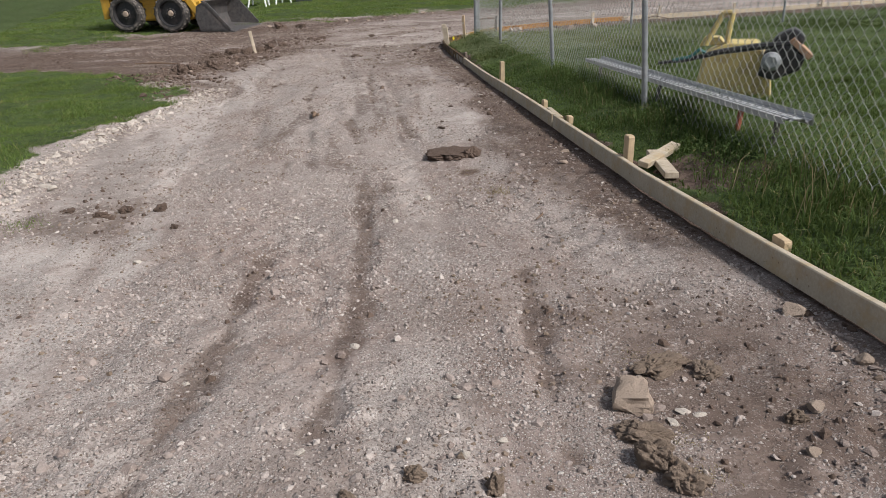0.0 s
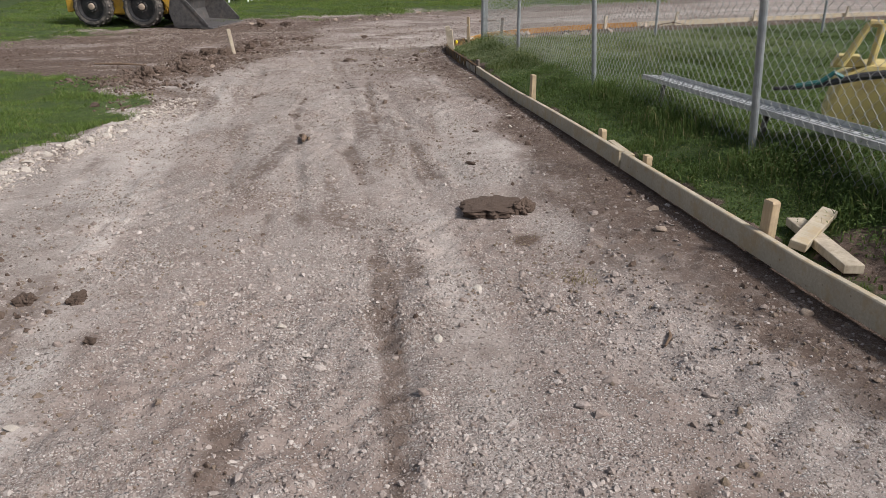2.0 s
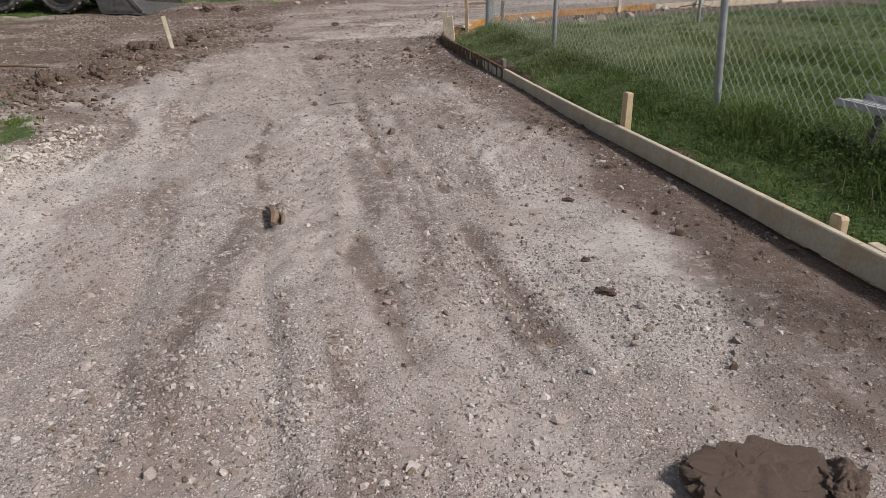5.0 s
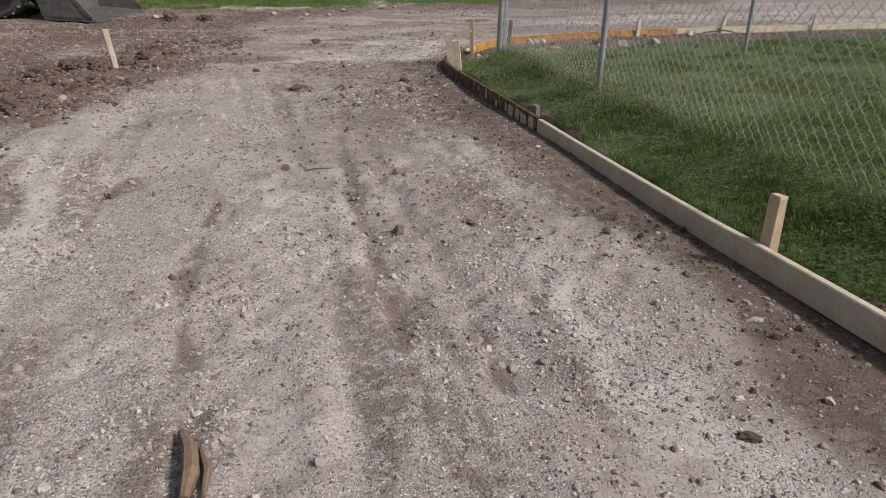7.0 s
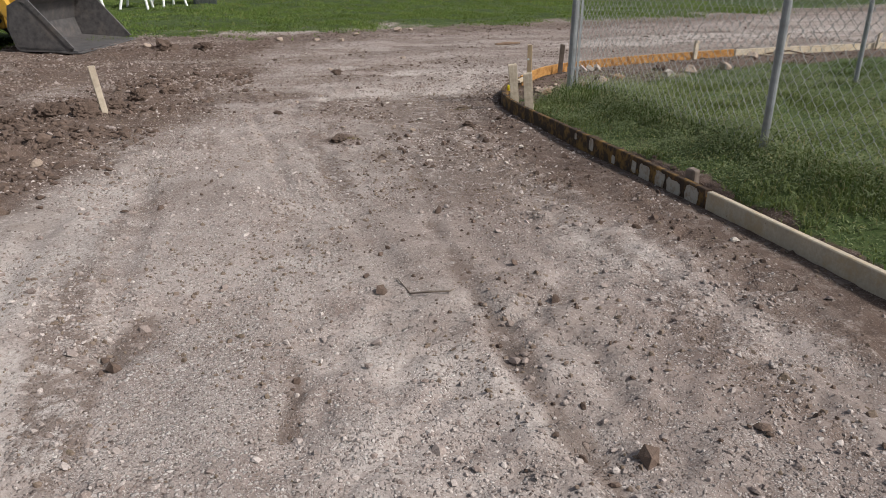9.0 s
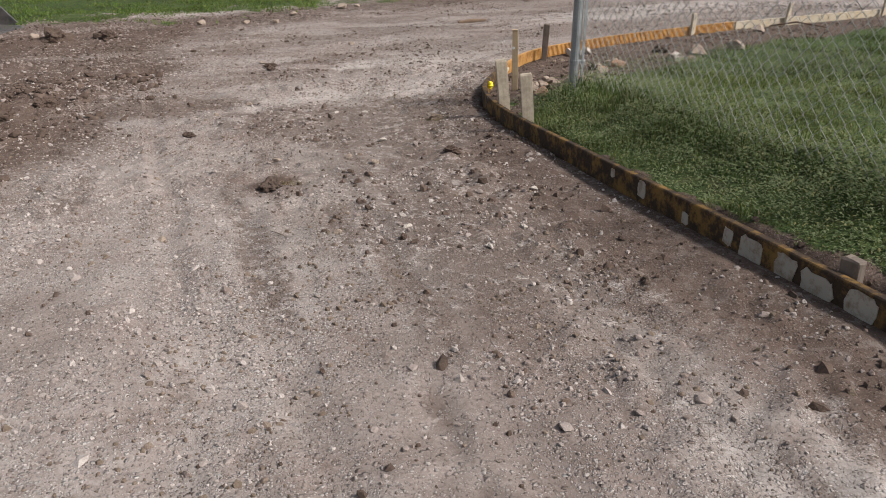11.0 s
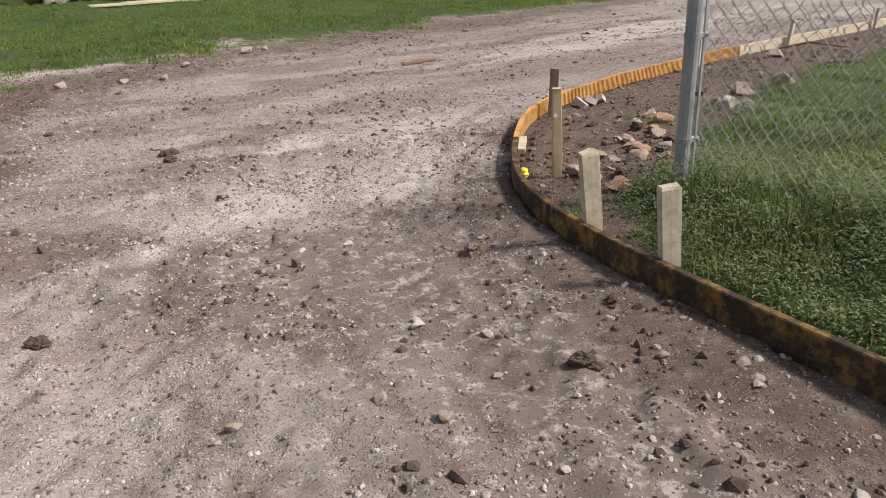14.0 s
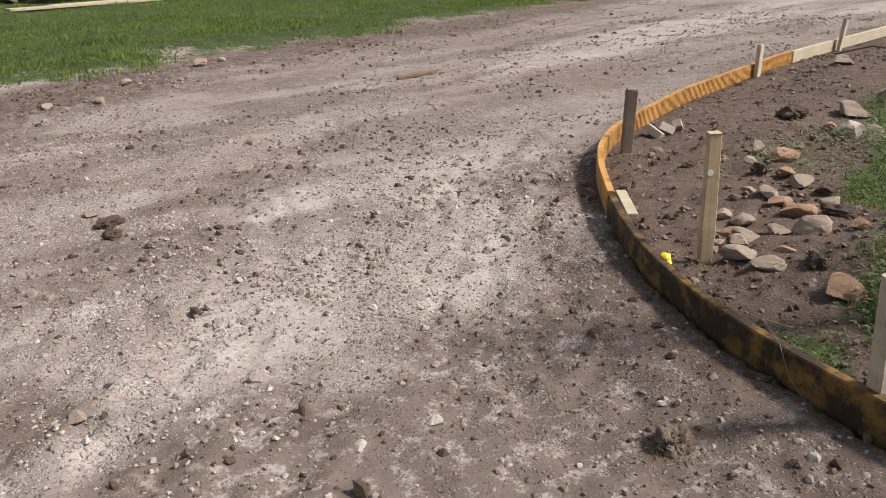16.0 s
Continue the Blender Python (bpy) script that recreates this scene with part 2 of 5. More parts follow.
TEAL = paint_material("teal_hose", (0.02, 0.10, 0.10), (0.03, 0.14, 0.13), (0.1, 0.12, 0.1), 0.3, 0.5)
RED = paint_material("red_paint", (0.28, 0.07, 0.045), (0.34, 0.1, 0.06), (0.2, 0.13, 0.09), 0.5, 0.7)
TAPE = Mat("yellow_tape", 0.5).colour((0.85, 0.72, 0.03)).m
ROCK_GREY = stone_material("grey_building_stone", (0.10, 0.092, 0.080), (0.21, 0.185, 0.155), (0.07, 0.07, 0.045), 0.6)
BARK = stone_material("bark", (0.14, 0.095, 0.068), (0.26, 0.18, 0.125), (0.085, 0.06, 0.043), 0.6)
GRASS = leaf_material("lawn_grass", (0.080, 0.132, 0.030), (0.200, 0.275, 0.080), (0.30, 0.27, 0.12), 0.08)
VERGE = leaf_material("verge_grass", (0.092, 0.124, 0.046), (0.225, 0.268, 0.114), (0.32, 0.28, 0.16), 0.08)
DRY = leaf_material("dry_grass", (0.24, 0.19, 0.115), (0.36, 0.30, 0.19), (0.15, 0.11, 0.06), 0.2)
FIELD = leaf_material("field_grass", (0.025, 0.046, 0.017), (0.054, 0.084, 0.033), (0.14, 0.135, 0.07), 0.04)
LUSH = leaf_material("lush_grass", (0.046, 0.082, 0.026), (0.128, 0.182, 0.062), (0.24, 0.22, 0.11), 0.06)
WEED = leaf_material("weed_leaves", (0.118, 0.150, 0.074), (0.255, 0.295, 0.160), (0.28, 0.26, 0.12), 0.08)


# ---- mesh helpers ----
def mesh_from(name, verts, faces, material, smooth=False):
    me = bpy.data.meshes.new(name)
    me.from_pydata([tuple(v) for v in verts], [], [tuple(f) for f in faces])
    me.materials.append(material)
    me.validate()
    if smooth:
        me.polygons.foreach_set("use_smooth", [True] * len(me.polygons))
    return me


def mesh_fast(name, verts, tris, material):
    """A mesh of triangles from arrays."""
    me = bpy.data.meshes.new(name)
    verts, tris = np.asarray(verts, dtype=np.float32), np.asarray(tris, dtype=np.int32)
    me.vertices.add(len(verts))
    me.vertices.foreach_set("co", verts.ravel())
    me.loops.add(tris.size)
    me.loops.foreach_set("vertex_index", tris.ravel())
    me.polygons.add(len(tris))
    me.polygons.foreach_set("loop_start", np.arange(0, tris.size, 3, dtype=np.int32))
    me.polygons.foreach_set("loop_total", np.full(len(tris), 3, dtype=np.int32))
    me.materials.append(material)
    me.update(calc_edges=True)
    me.polygons.foreach_set("use_smooth", np.zeros(len(tris), dtype=bool))
    return me


def part(name, bm, material, parent=None, label=""):
    """One bmesh as one mesh object, under a thing or a part."""
    me = bpy.data.meshes.new(name)
    bm.normal_update()
    bm.to_mesh(me)
    bm.free()
    me.materials.append(material)
    ob = new(name, me)
    if parent is not None:
        ob.parent = parent
    return tagged(ob, label)


def box(bm, size, m=Matrix(), bevel=0.004, segments=1):
    made = bmesh.ops.create_cube(bm, size=1.0, matrix=m @ Matrix.Diagonal((*size, 1)))
    if bevel:
        edges = {e for v in made["verts"] for e in v.link_edges}
        bmesh.ops.bevel(bm, geom=list(edges), offset=bevel, segments=segments, affect="EDGES", profile=0.6)
    return bm


def boxed(size, m=Matrix(), bevel=0.004):
    return box(bmesh.new(), size, m, bevel)


def tube(bm, a, b, r, sides=10, r2=None):
    a, b = Vector(a), Vector(b)
    q = (b - a).to_track_quat("Z", "Y").to_matrix().to_4x4()
    bmesh.ops.create_cone(bm, cap_ends=True, segments=sides, radius1=r, radius2=r if r2 is None else r2, depth=(b - a).length,
                          matrix=Matrix.Translation((a + b) / 2) @ q)
    return bm


def tubed(a, b, r, sides=10, r2=None):
    return tube(bmesh.new(), a, b, r, sides, r2)


def prism(profile, width, axis_offset=0.0, bevel=0.0):
    """A side profile in x, z drawn out along y."""
    bm = bmesh.new()
    left = [bm.verts.new((x, axis_offset - width / 2, z)) for x, z in profile]
    right = [bm.verts.new((x, axis_offset + width / 2, z)) for x, z in profile]
    n = len(profile)
    bm.faces.new(left)
    bm.faces.new(right[::-1])
    for i in range(n):
        bm.faces.new((left[i], right[i], right[(i + 1) % n], left[(i + 1) % n]))
    bmesh.ops.recalc_face_normals(bm, faces=bm.faces)
    if bevel:
        bmesh.ops.bevel(bm, geom=bm.edges[:], offset=bevel, segments=2, affect="EDGES", profile=0.6)
    return bm


def lathe(bm, profile, sides=28, m=Matrix()):
    """A profile of (radius, along) turned round the y axis."""
    rings = []
    for r, y in profile:
        rings.append([bm.verts.new(m @ Vector((r * math.cos(2 * math.pi * i / sides), y, r * math.sin(2 * math.pi * i / sides)))) for i in range(sides)])
    for a, b in zip(rings, rings[1:]):
        for i in range(sides):
            bm.faces.new((a[i], a[(i + 1) % sides], b[(i + 1) % sides], b[i]))
    bmesh.ops.recalc_face_normals(bm, faces=bm.faces)
    return bm


def path_tube(bm, points, r, sides=5):
    """A tapering, bent tube through points."""
    pts = [Vector(p) for p in points]
    rings = []
    for i, p in enumerate(pts):
        d = (pts[min(i + 1, len(pts) - 1)] - pts[max(i - 1, 0)]).normalized()
        q = d.to_track_quat("Z", "Y").to_matrix()
        rr = r[i] if isinstance(r, (list, tuple)) else r
        rings.append([bm.verts.new(p + q @ Vector((rr * math.cos(2 * math.pi * k / sides), rr * math.sin(2 * math.pi * k / sides), 0))) for k in range(sides)])
    for a, b in zip(rings, rings[1:]):
        for k in range(sides):
            bm.faces.new((a[k], a[(k + 1) % sides], b[(k + 1) % sides], b[k]))
    bm.faces.new(rings[0][::-1])
    bm.faces.new(rings[-1])
    return bm


# ---- noise and the lie of the land ----
def hash_grid(i, j, seed):
    n = (i.astype(np.int64) * 374761393 + j.astype(np.int64) * 668265263 + seed * 974711) & 0x7fffffff
    n = ((n ^ (n >> 13)) * 1274126177) & 0x7fffffff
    return ((n ^ (n >> 16)) & 0xffff) / 65535.0


def value_noise(x, y, seed=0):
    i, j = np.floor(x), np.floor(y)
    u, v = x - i, y - j
    u, v = u * u * (3 - 2 * u), v * v * (3 - 2 * v)
    a, b = hash_grid(i, j, seed), hash_grid(i + 1, j, seed)
    c, d = hash_grid(i, j + 1, seed), hash_grid(i + 1, j + 1, seed)
    return (a * (1 - u) + b * u) * (1 - v) + (c * (1 - u) + d * u) * v - 0.5


def fbm(x, y, octaves=4, seed=0):
    total, size, k = 0.0, 1.0, 1.0
    for o in range(octaves):
        total = total + value_noise(x * k, y * k, seed + o * 7) * size
        size, k = size * 0.5, k * 2.03
    return total


def smooth(a, b, v):
    u = np.clip((v - a) / (b - a), 0, 1)
    return u * u * (3 - 2 * u)


# the form line: the side of the boards that faces the drive
FORM = [(1.70, -2.0), (1.79, 0.0), (1.89, 2.0), (1.932, 2.8), (2.028, 4.6), (2.135, 6.43), (2.28, 9.0), (2.40, 11.2), (2.47, 12.1), (2.552, 13.1), (2.598, 13.66), (2.66, 14.4), (2.71, 14.85),
        (2.79, 15.35), (2.90, 15.82), (3.105, 16.28), (3.405, 16.74), (3.745, 17.17), (4.05, 17.52), (4.33, 17.76), (4.7, 17.97), (5.85, 18.4), (7.9, 18.9), (10.0, 19.2), (12.3, 19.57), (16.0, 20.1), (24.0, 21.2)]
FENCE = [(2.28, -0.4), (2.52, 2.70), (2.758, 5.87), (3.00, 8.99), (3.15, 12.18), (3.48, 15.42)]


def form_side(x, y):
    """Metres from the form line: positive behind it, on the side of the verge."""
    best, side = np.full(np.shape(x), 1e9), np.ones(np.shape(x))
    for (ax, ay), (bx, by) in zip(FORM, FORM[1:]):
        dx, dy = bx - ax, by - ay
        u = np.clip(((x - ax) * dx + (y - ay) * dy) / (dx * dx + dy * dy), 0, 1)
        d = np.hypot(x - ax - u * dx, y - ay - u * dy)
        s = np.sign(dy * (x - ax) - dx * (y - ay))
        near = d < best
        best, side = np.where(near, d, best), np.where(near, s, side)
    return best * side


def along(x, y):
    """Metres along the form line and metres off it, so that wheel marks follow its bend."""
    best, run, total = np.full(np.shape(x), 1e9), np.zeros(np.shape(x)), 0.0
    for (ax, ay), (bx, by) in zip(FORM, FORM[1:]):
        dx, dy = bx - ax, by - ay
        n = math.hypot(dx, dy)
        u = np.clip(((x - ax) * dx + (y - ay) * dy) / (n * n), 0, 1)
        d = np.hypot(x - ax - u * dx, y - ay - u * dy)
        near = d < best
        best, run = np.where(near, d, best), np.where(near, total + u * n, run)
        total += n
    return run, best


LAND_Y = [-200, -5, 0, 1.9, 4.35, 6, 9.35, 11.5, 13.95, 15.25, 17, 19.7, 23, 49, 400]
LAND_Z = [0.6, 0.28, 0.0, -0.123, -0.312, -0.377, -0.50, -0.541, -0.631, -0.705, -0.754, -0.722, -0.68, -0.49, 1.5]


def drive_level(y):
    return np.interp(y, LAND_Y, LAND_Z)


def inside(poly, x, y):
    hit = np.zeros(np.shape(x), dtype=bool)
    for (ax, ay), (bx, by) in zip(poly, poly[1:] + poly[:1]):
        if ay != by:
            hit ^= ((ay > y) != (by > y)) & (x < (bx - ax) * (y - ay) / (by - ay) + ax)
    return hit


def line_gap(points, x, y):
    best = np.full(np.shape(x), 1e9)
    for (ax, ay), (bx, by) in zip(points, points[1:]):
        dx, dy = bx - ax, by - ay
        u = np.clip(((x - ax) * dx + (y - ay) * dy) / (dx * dx + dy * dy), 0, 1)
        best = np.minimum(best, np.hypot(x - ax - u * dx, y - ay - u * dy))
    return best


LAWN_EDGE = [(-2.9, -30), (-2.7, 0), (-2.45, 4.0), (-2.25, 5.85), (-2.28, 7.3), (-2.0, 8.4), (-1.55, 9.6), (-1.30, 10.6), (-2.2, 13.0), (-3.6, 14.3), (-5.4, 15.3), (-14, 18.6), (-60, 21)]
LAWN_NEAR = LAWN_EDGE + [(-60, -30)]
FAR_EDGE = [(-60, 22.5), (-14, 20.2), (-6.1, 17.9), (-3.6, 19.6), (-2.2, 21.0), (-0.3, 21.9), (1.6, 21.7), (3.8, 22.8), (6.3, 23.35), (9.0, 24.1), (12.2, 25.1), (16, 27), (60, 36)]
MOUND = [(-2.2, 12.6), (-1.75, 13.2), (-1.35, 14.6), (-1.0, 16.1), (-0.5, 17.3), (0.1, 18.2)]
BANK = [(-1.45, 10.6), (-1.55, 11.5), (-2.0, 12.6)]
SPOIL = [(-0.9, 20.7), (-0.2, 20.9), (0.4, 20.6)]
SOIL_STRIP = [(2.98, 15.35), (3.5, 16.1), (4.2, 17.0), (4.9, 17.5), (6.5, 18.1), (9, 18.6), (12.5, 19.1), (24, 20.8)]


def grass_cover(x, y):
    """1 where turf grows, 0 on the bare drive."""
    near = inside(LAWN_NEAR, x, y) * smooth(0.0, 0.45, line_gap(LAWN_EDGE, x, y) - 0.02 + 0.5 * fbm(x * 3, y * 3, 3, 3))
    far_line = np.interp(x, [p[0] for p in FAR_EDGE], [p[1] for p in FAR_EDGE])
    far = smooth(-0.2, 1.9, y - far_line + 1.3 * fbm(x * 1.1, y * 1.1, 3, 5) + 0.9 * fbm(x * 3.5, y * 3.5, 3, 6))
    side = form_side(x, y)
    verge = smooth(0.05, 0.16, side + 0.16 * fbm(x * 2.5, y * 2.5, 3, 8))
    bare = smooth(0.35, 0.0, line_gap(SOIL_STRIP, x, y) - 0.55 * smooth(15.4, 16.2, y) + 0.5 * fbm(x * 1.6, y * 1.6, 3, 4)) * (side > 0)
    scuff = smooth(0.34, 0.12, np.hypot((x - 2.45), (y - 4.1) * 0.45) + 0.2 * fbm(x * 4, y * 4, 2, 6))
    far = far * (side < 0)
    return np.maximum(np.maximum(near, far), verge * (1 - bare) * (1 - 0.9 * scuff))


def damp_cover(x, y):
    """Dark, freshly turned or damp earth."""
    side = form_side(x, y)
    reach = np.interp(y, [2.6, 4.0, 6.4, 7.4, 11.0, 12.5, 15.0, 16.0], [0.45, 0.80, 0.80, 0.58, 0.58, 0.85, 0.6, 0.2])
    strip = 0.95 * smooth(1.0, 0.4, (-side + 0.45 * fbm(x * 2.2, y * 1.6, 4, 11)) / reach) * (side < 0.05) * (0.35 + 0.65 * smooth(2.6, 3.8, y))
    corner = 0.85 * smooth(10.5, 13.0, y) * (0.12 + 0.88 * smooth(16.6, 15.4, y)) * smooth(2.2, 0.8, -side + 0.9 * fbm(x * 1.2, y * 1.2, 3, 12)) * (side < 0)
    mound = smooth(0.95, 0.2, line_gap(MOUND, x, y) + 0.4 * fbm(x * 2, y * 2, 3, 13))
    bank = 0.9 * smooth(0.6, 0.15, line_gap(BANK, x, y) + 0.5 * fbm(x * 2.5, y * 2.5, 3, 28))
    far_line = np.interp(x, [p[0] for p in FAR_EDGE], [p[1] for p in FAR_EDGE])
    yard = 1.0 * smooth(11.6, 12.8, y) * smooth(0.45, -0.3, x + 0.95 - 0.28 * (y - 13) + 0.6 * fbm(x * 1.3, y * 1.3, 3, 14)) * (y < far_line + 0.3) * np.clip(1.05 + 0.9 * fbm(x * 0.8, y * 2.2, 3, 25), 0.65, 1)
    tracks = 0.6 * smooth(16.8, 18.0, y) * np.clip(1.2 - 0.09 * x, 0.35, 1) * smooth(-0.15, 0.2, fbm(x * 0.8, y * 3.2, 4, 26)) * (y < far_line + 0.3)
    spoil = smooth(0.9, 0.3, line_gap(SPOIL, x, y) + 0.5 * fbm(x * 2, y * 2, 3, 15))
    behind = 1.0 * (side > 0.0)
    rim = 0.9 * smooth(1.3, 0.3, np.abs(y - far_line - 0.2) + 0.5 * fbm(x * 2, y * 2, 3, 16)) * (side < 0)
    first = 0.7 * smooth(0.75, 0.3, np.hypot(x - 1.25, (y - 2.0) * 0.7) + 0.5 * fbm(x * 3, y * 3, 3, 18))
    sods = smooth(0.55, 0.2, np.hypot((x + 1.55) * 0.8, y - 5.0) + 0.5 * fbm(x * 3, y * 3, 3, 19)) * 0.7
    wheel = 0.75 * marks(DARK_MARKS, x, y, 0.058, 20)
    spots = smooth(1.0, 0.55, np.minimum(np.hypot(x - 1.0, (y - 14.28) * 0.8) / 0.16, np.hypot(x - 1.14, y - 5.34) / 0.10) + 0.5 * fbm(x * 8, y * 8, 2, 27))
    brown = 0.8 * smooth(1.1, 0.6, np.minimum(np.hypot((x - 2.05) / 1.5, (y - 15.8) / 1.0), np.hypot((x - 0.5) / 0.8, (y - 16.9) / 0.5)) + 0.5 * fbm(x * 2, y * 2.5, 4, 30)) * (side < 0)
    blotch = 0.32 * smooth(0.12, 0.32, fbm(x * 1.1, y * 0.7, 4, 17)) * (side < 0)
    return np.clip(np.maximum.reduce([strip, corner, mound, bank, yard, spoil, behind, rim, first, sods, wheel, blotch, brown, tracks, spots]), 0, 1)


# dark broken wheel marks and pale dusty ones
DARK_MARKS = [[(-0.31, 3.88), (-0.4, 2.9), (-0.6, 1.81)], [(0.4, 5.17), (0.11, 2.81), (-0.06, 2.0)], [(0.95, 3.21), (0.77, 2.36), (0.65, 1.7)], [(-0.18, 6.2), (-0.25, 5.66)], [(0.38, 5.62), (0.35, 5.2), (0.32, 4.73), (0.29, 4.3)],
              [(0.5, 5.26), (0.51, 4.99)], [(0.07, 10.01), (0.03, 9.25), (0.06, 8.89)], [(1.03, 12.0), (0.97, 11.35), (0.88, 10.3), (0.82, 9.4), (0.79, 8.88)], [(1.04, 9.01), (1.01, 8.44)], [(0.2, 10.7), (0.14, 10.34)],
              [(0.91, 10.76), (0.88, 10.29)], [(-0.38, 10.87), (-0.31, 11.2)], [(1.2, 13.81), (1.12, 13.28)], [(0.45, 8.0), (0.42, 6.2)], [(0.95, 7.9), (0.9, 6.7)]]
PALE_MARKS = [[(-0.73, 2.66), (-0.82, 1.87)], [(1.04, 17.03), (1.58, 17.27), (2.34, 17.75), (2.92, 17.79)], [(2.97, 17.65), (3.5, 17.3)], [(1.59, 18.86), (1.86, 18.77)], [(1.32, 16.81), (0.9, 15.85)],
              [(0.96, 13.74), (0.81, 13.25)], [(0.11, 16.39), (0.73, 16.42)], [(-0.3, 8.27), (-0.13, 7.01)], [(0.27, 8.9), (0.79, 8.49)], [(0.34, 12.38), (0.66, 10.8)]]


def marks(lines, x, y, width, seed):
    best = np.full(np.shape(x), 1e9)
    for line in lines:
        best = np.minimum(best, line_gap(line, x, y))
    return smooth(width, width * 0.3, best + width * 1.5 * fbm(x * 5, y * 3, 4, seed))


def pale_cover(x, y):
    """Chalky, dusty crushed stone."""
    berm = smooth(0.75, 0.15, line_gap(LAWN_EDGE[3:8], x, y) + 0.25 * fbm(x * 2, y * 2, 3, 21))
    middle = 0.5 * smooth(0.0, 0.25, fbm(x * 0.8, y * 0.35, 4, 22) + 0.08) * smooth(1.7, 0.4, np.abs(x - 0.1))
    spots = 0.9 * smooth(1.0, 0.5, np.minimum(np.hypot((x - 1.0) / 0.5, (y - 13.6) / 0.55), np.hypot((x - 0.75) / 0.55, (y - 10.4) / 1.4)) + 0.7 * fbm(x * 2.5, y * 1.5, 4, 29))
    dusty = 0.8 * marks(PALE_MARKS, x, y, 0.26, 23)
    return np.clip(np.maximum.reduce([berm, middle, dusty, spots]), 0, 1)


RUTS = [(-1.15, 0.10, 1.2, 0.05), (-0.62, 0.075, 3.1, 0.08), (0.02, 0.07, 0.3, 0.06), (0.42, 0.09, 2.2, 0.05), (0.95, 0.08, 4.0, 0.07)]


def land(x, y):
    x, y = np.asarray(x, dtype=float), np.asarray(y, dtype=float)
    side = form_side(x, y)
    z = drive_level(y) + np.interp(x, [-2, -0.5, 0.8, 2.0, 3.0], [-0.035, -0.02, 0.0, 0.06, 0.06]) * np.interp(y, [2, 5, 9, 12, 13.5, 15], [0.4, 0.9, 1.1, 0.8, 0.3, 0.0])
    lift = np.interp(y, [14.9, 16.4, 18, 22], [1.0, 0.3, 0.35, 0.3])
    z = z + lift * (0.085 * smooth(0.03, 0.14, side) + 0.13 * smooth(0.12, 0.85, side)) + 0.12 * smooth(0.5, 1.3, side) * smooth(7.5, 4.5, y) * (side > 0)
    turf = grass_cover(x, y)
    near = smooth(60, 25, np.hypot(x, y - 10))
    rough = near * (1 - 0.6 * turf) * (0.25 + 0.75 * smooth(0.04, 0.30, np.abs(side)))
    z = z + 0.030 * smooth(0.45, 0.0, -side) * (side < 0) * smooth(13.6, 14.6, y) * smooth(17.2, 16.2, y)   # soil drawn up against the bend
    run, off = along(x, y)
    coarse = smooth(-0.05, 0.25, fbm(off * 1.6, run * 0.5, 3, 34))
    z = z + rough * (0.030 * fbm(x * 0.9, y * 0.55, 3, 31) + 0.014 * fbm(off * 5.0, run * 1.7, 3, 32) + (0.008 + 0.026 * coarse) * fbm(x * 14, y * 14, 2, 33))
    z = z - 0.014 * near * marks(DARK_MARKS, x, y, 0.07, 20)
    for x0, w, phase, sway in RUTS:
        d = np.abs(x - x0 - sway * np.sin(y * 0.6 + phase) - 0.045 * (y - 6) - 0.12 * fbm(x * 1.5, y * 1.5, 3, 44))
        keep = smooth(0.0, 0.3, fbm(x * 0 + x0 * 9, y * 0.9, 2, 35) + 0.25) * (y < 17.5)
        z = z - 0.012 * smooth(w, w * 0.25, d) * keep * near * (side < -0.3) + 0.004 * smooth(w * 0.8, 0, np.abs(d - w * 1.3)) * keep * near * (side < -0.3)
    mound = smooth(0.75, 0.1, line_gap(MOUND, x, y)) + 0.9 * smooth(0.6, 0.1, line_gap(SPOIL, x, y))
    z = z + mound * (0.01 + 0.20 * np.abs(fbm(x * 3.5, y * 3.5, 5, 36))) * np.clip(0.5 + 1.6 * fbm(x * 0.9, y * 0.9, 2, 39), 0.1, 1)
    z = z + 0.035 * smooth(0.45, 0.1, line_gap(LAWN_EDGE[2:8], x, y)) * (0.6 + fbm(x * 5, y * 5, 3, 37))
    z = z + near * turf * 0.05 * fbm(x * 1.4, y * 1.4, 3, 38)
    return z


def wear_cover(x, y):
    """Dark thin wheel streaks, pale trodden lanes, and how stony the surface is; all run along the drive."""
    run, off = along(x, y)
    off = off + 0.25 * fbm(x * 0.6, y * 0.6, 3, 100)
    side = form_side(x, y) < 0
    thin = fbm(off * 5.5, run * 0.55, 4, 102)
    dark = smooth(0.13, 0.30, thin) * smooth(-0.08, 0.16, fbm(off * 0.9, run * 0.6, 3, 103)) * side
    lane = smooth(0.02, 0.24, fbm(off * 1.5, run * 0.16, 3, 101)) * side
    patch = smooth(0.05, 0.28, fbm(x * 1.3, y * 1.0, 3, 104)) * side
    stony = np.clip(0.55 * smooth(-0.02, 0.25, fbm(off * 3.0, run * 0.8, 4, 105)) - 0.35 * lane + 0.35 * dark, -0.4, 0.7)
    return 0.75 * dark, np.clip(lane + 0.4 * patch, 0, 1), stony


def ground_at(x, y):
    return float(land(np.array([x]), np.array([y]))[0])


def graded(stops):
    out = [stops[0][0]]
    for (a, _), (b, step) in zip(stops, stops[1:]):
        n = max(1, int(round((b - a) / step)))
        out += [a + (b - a) * (i + 1) / n for i in range(n)]
    return np.array(out)


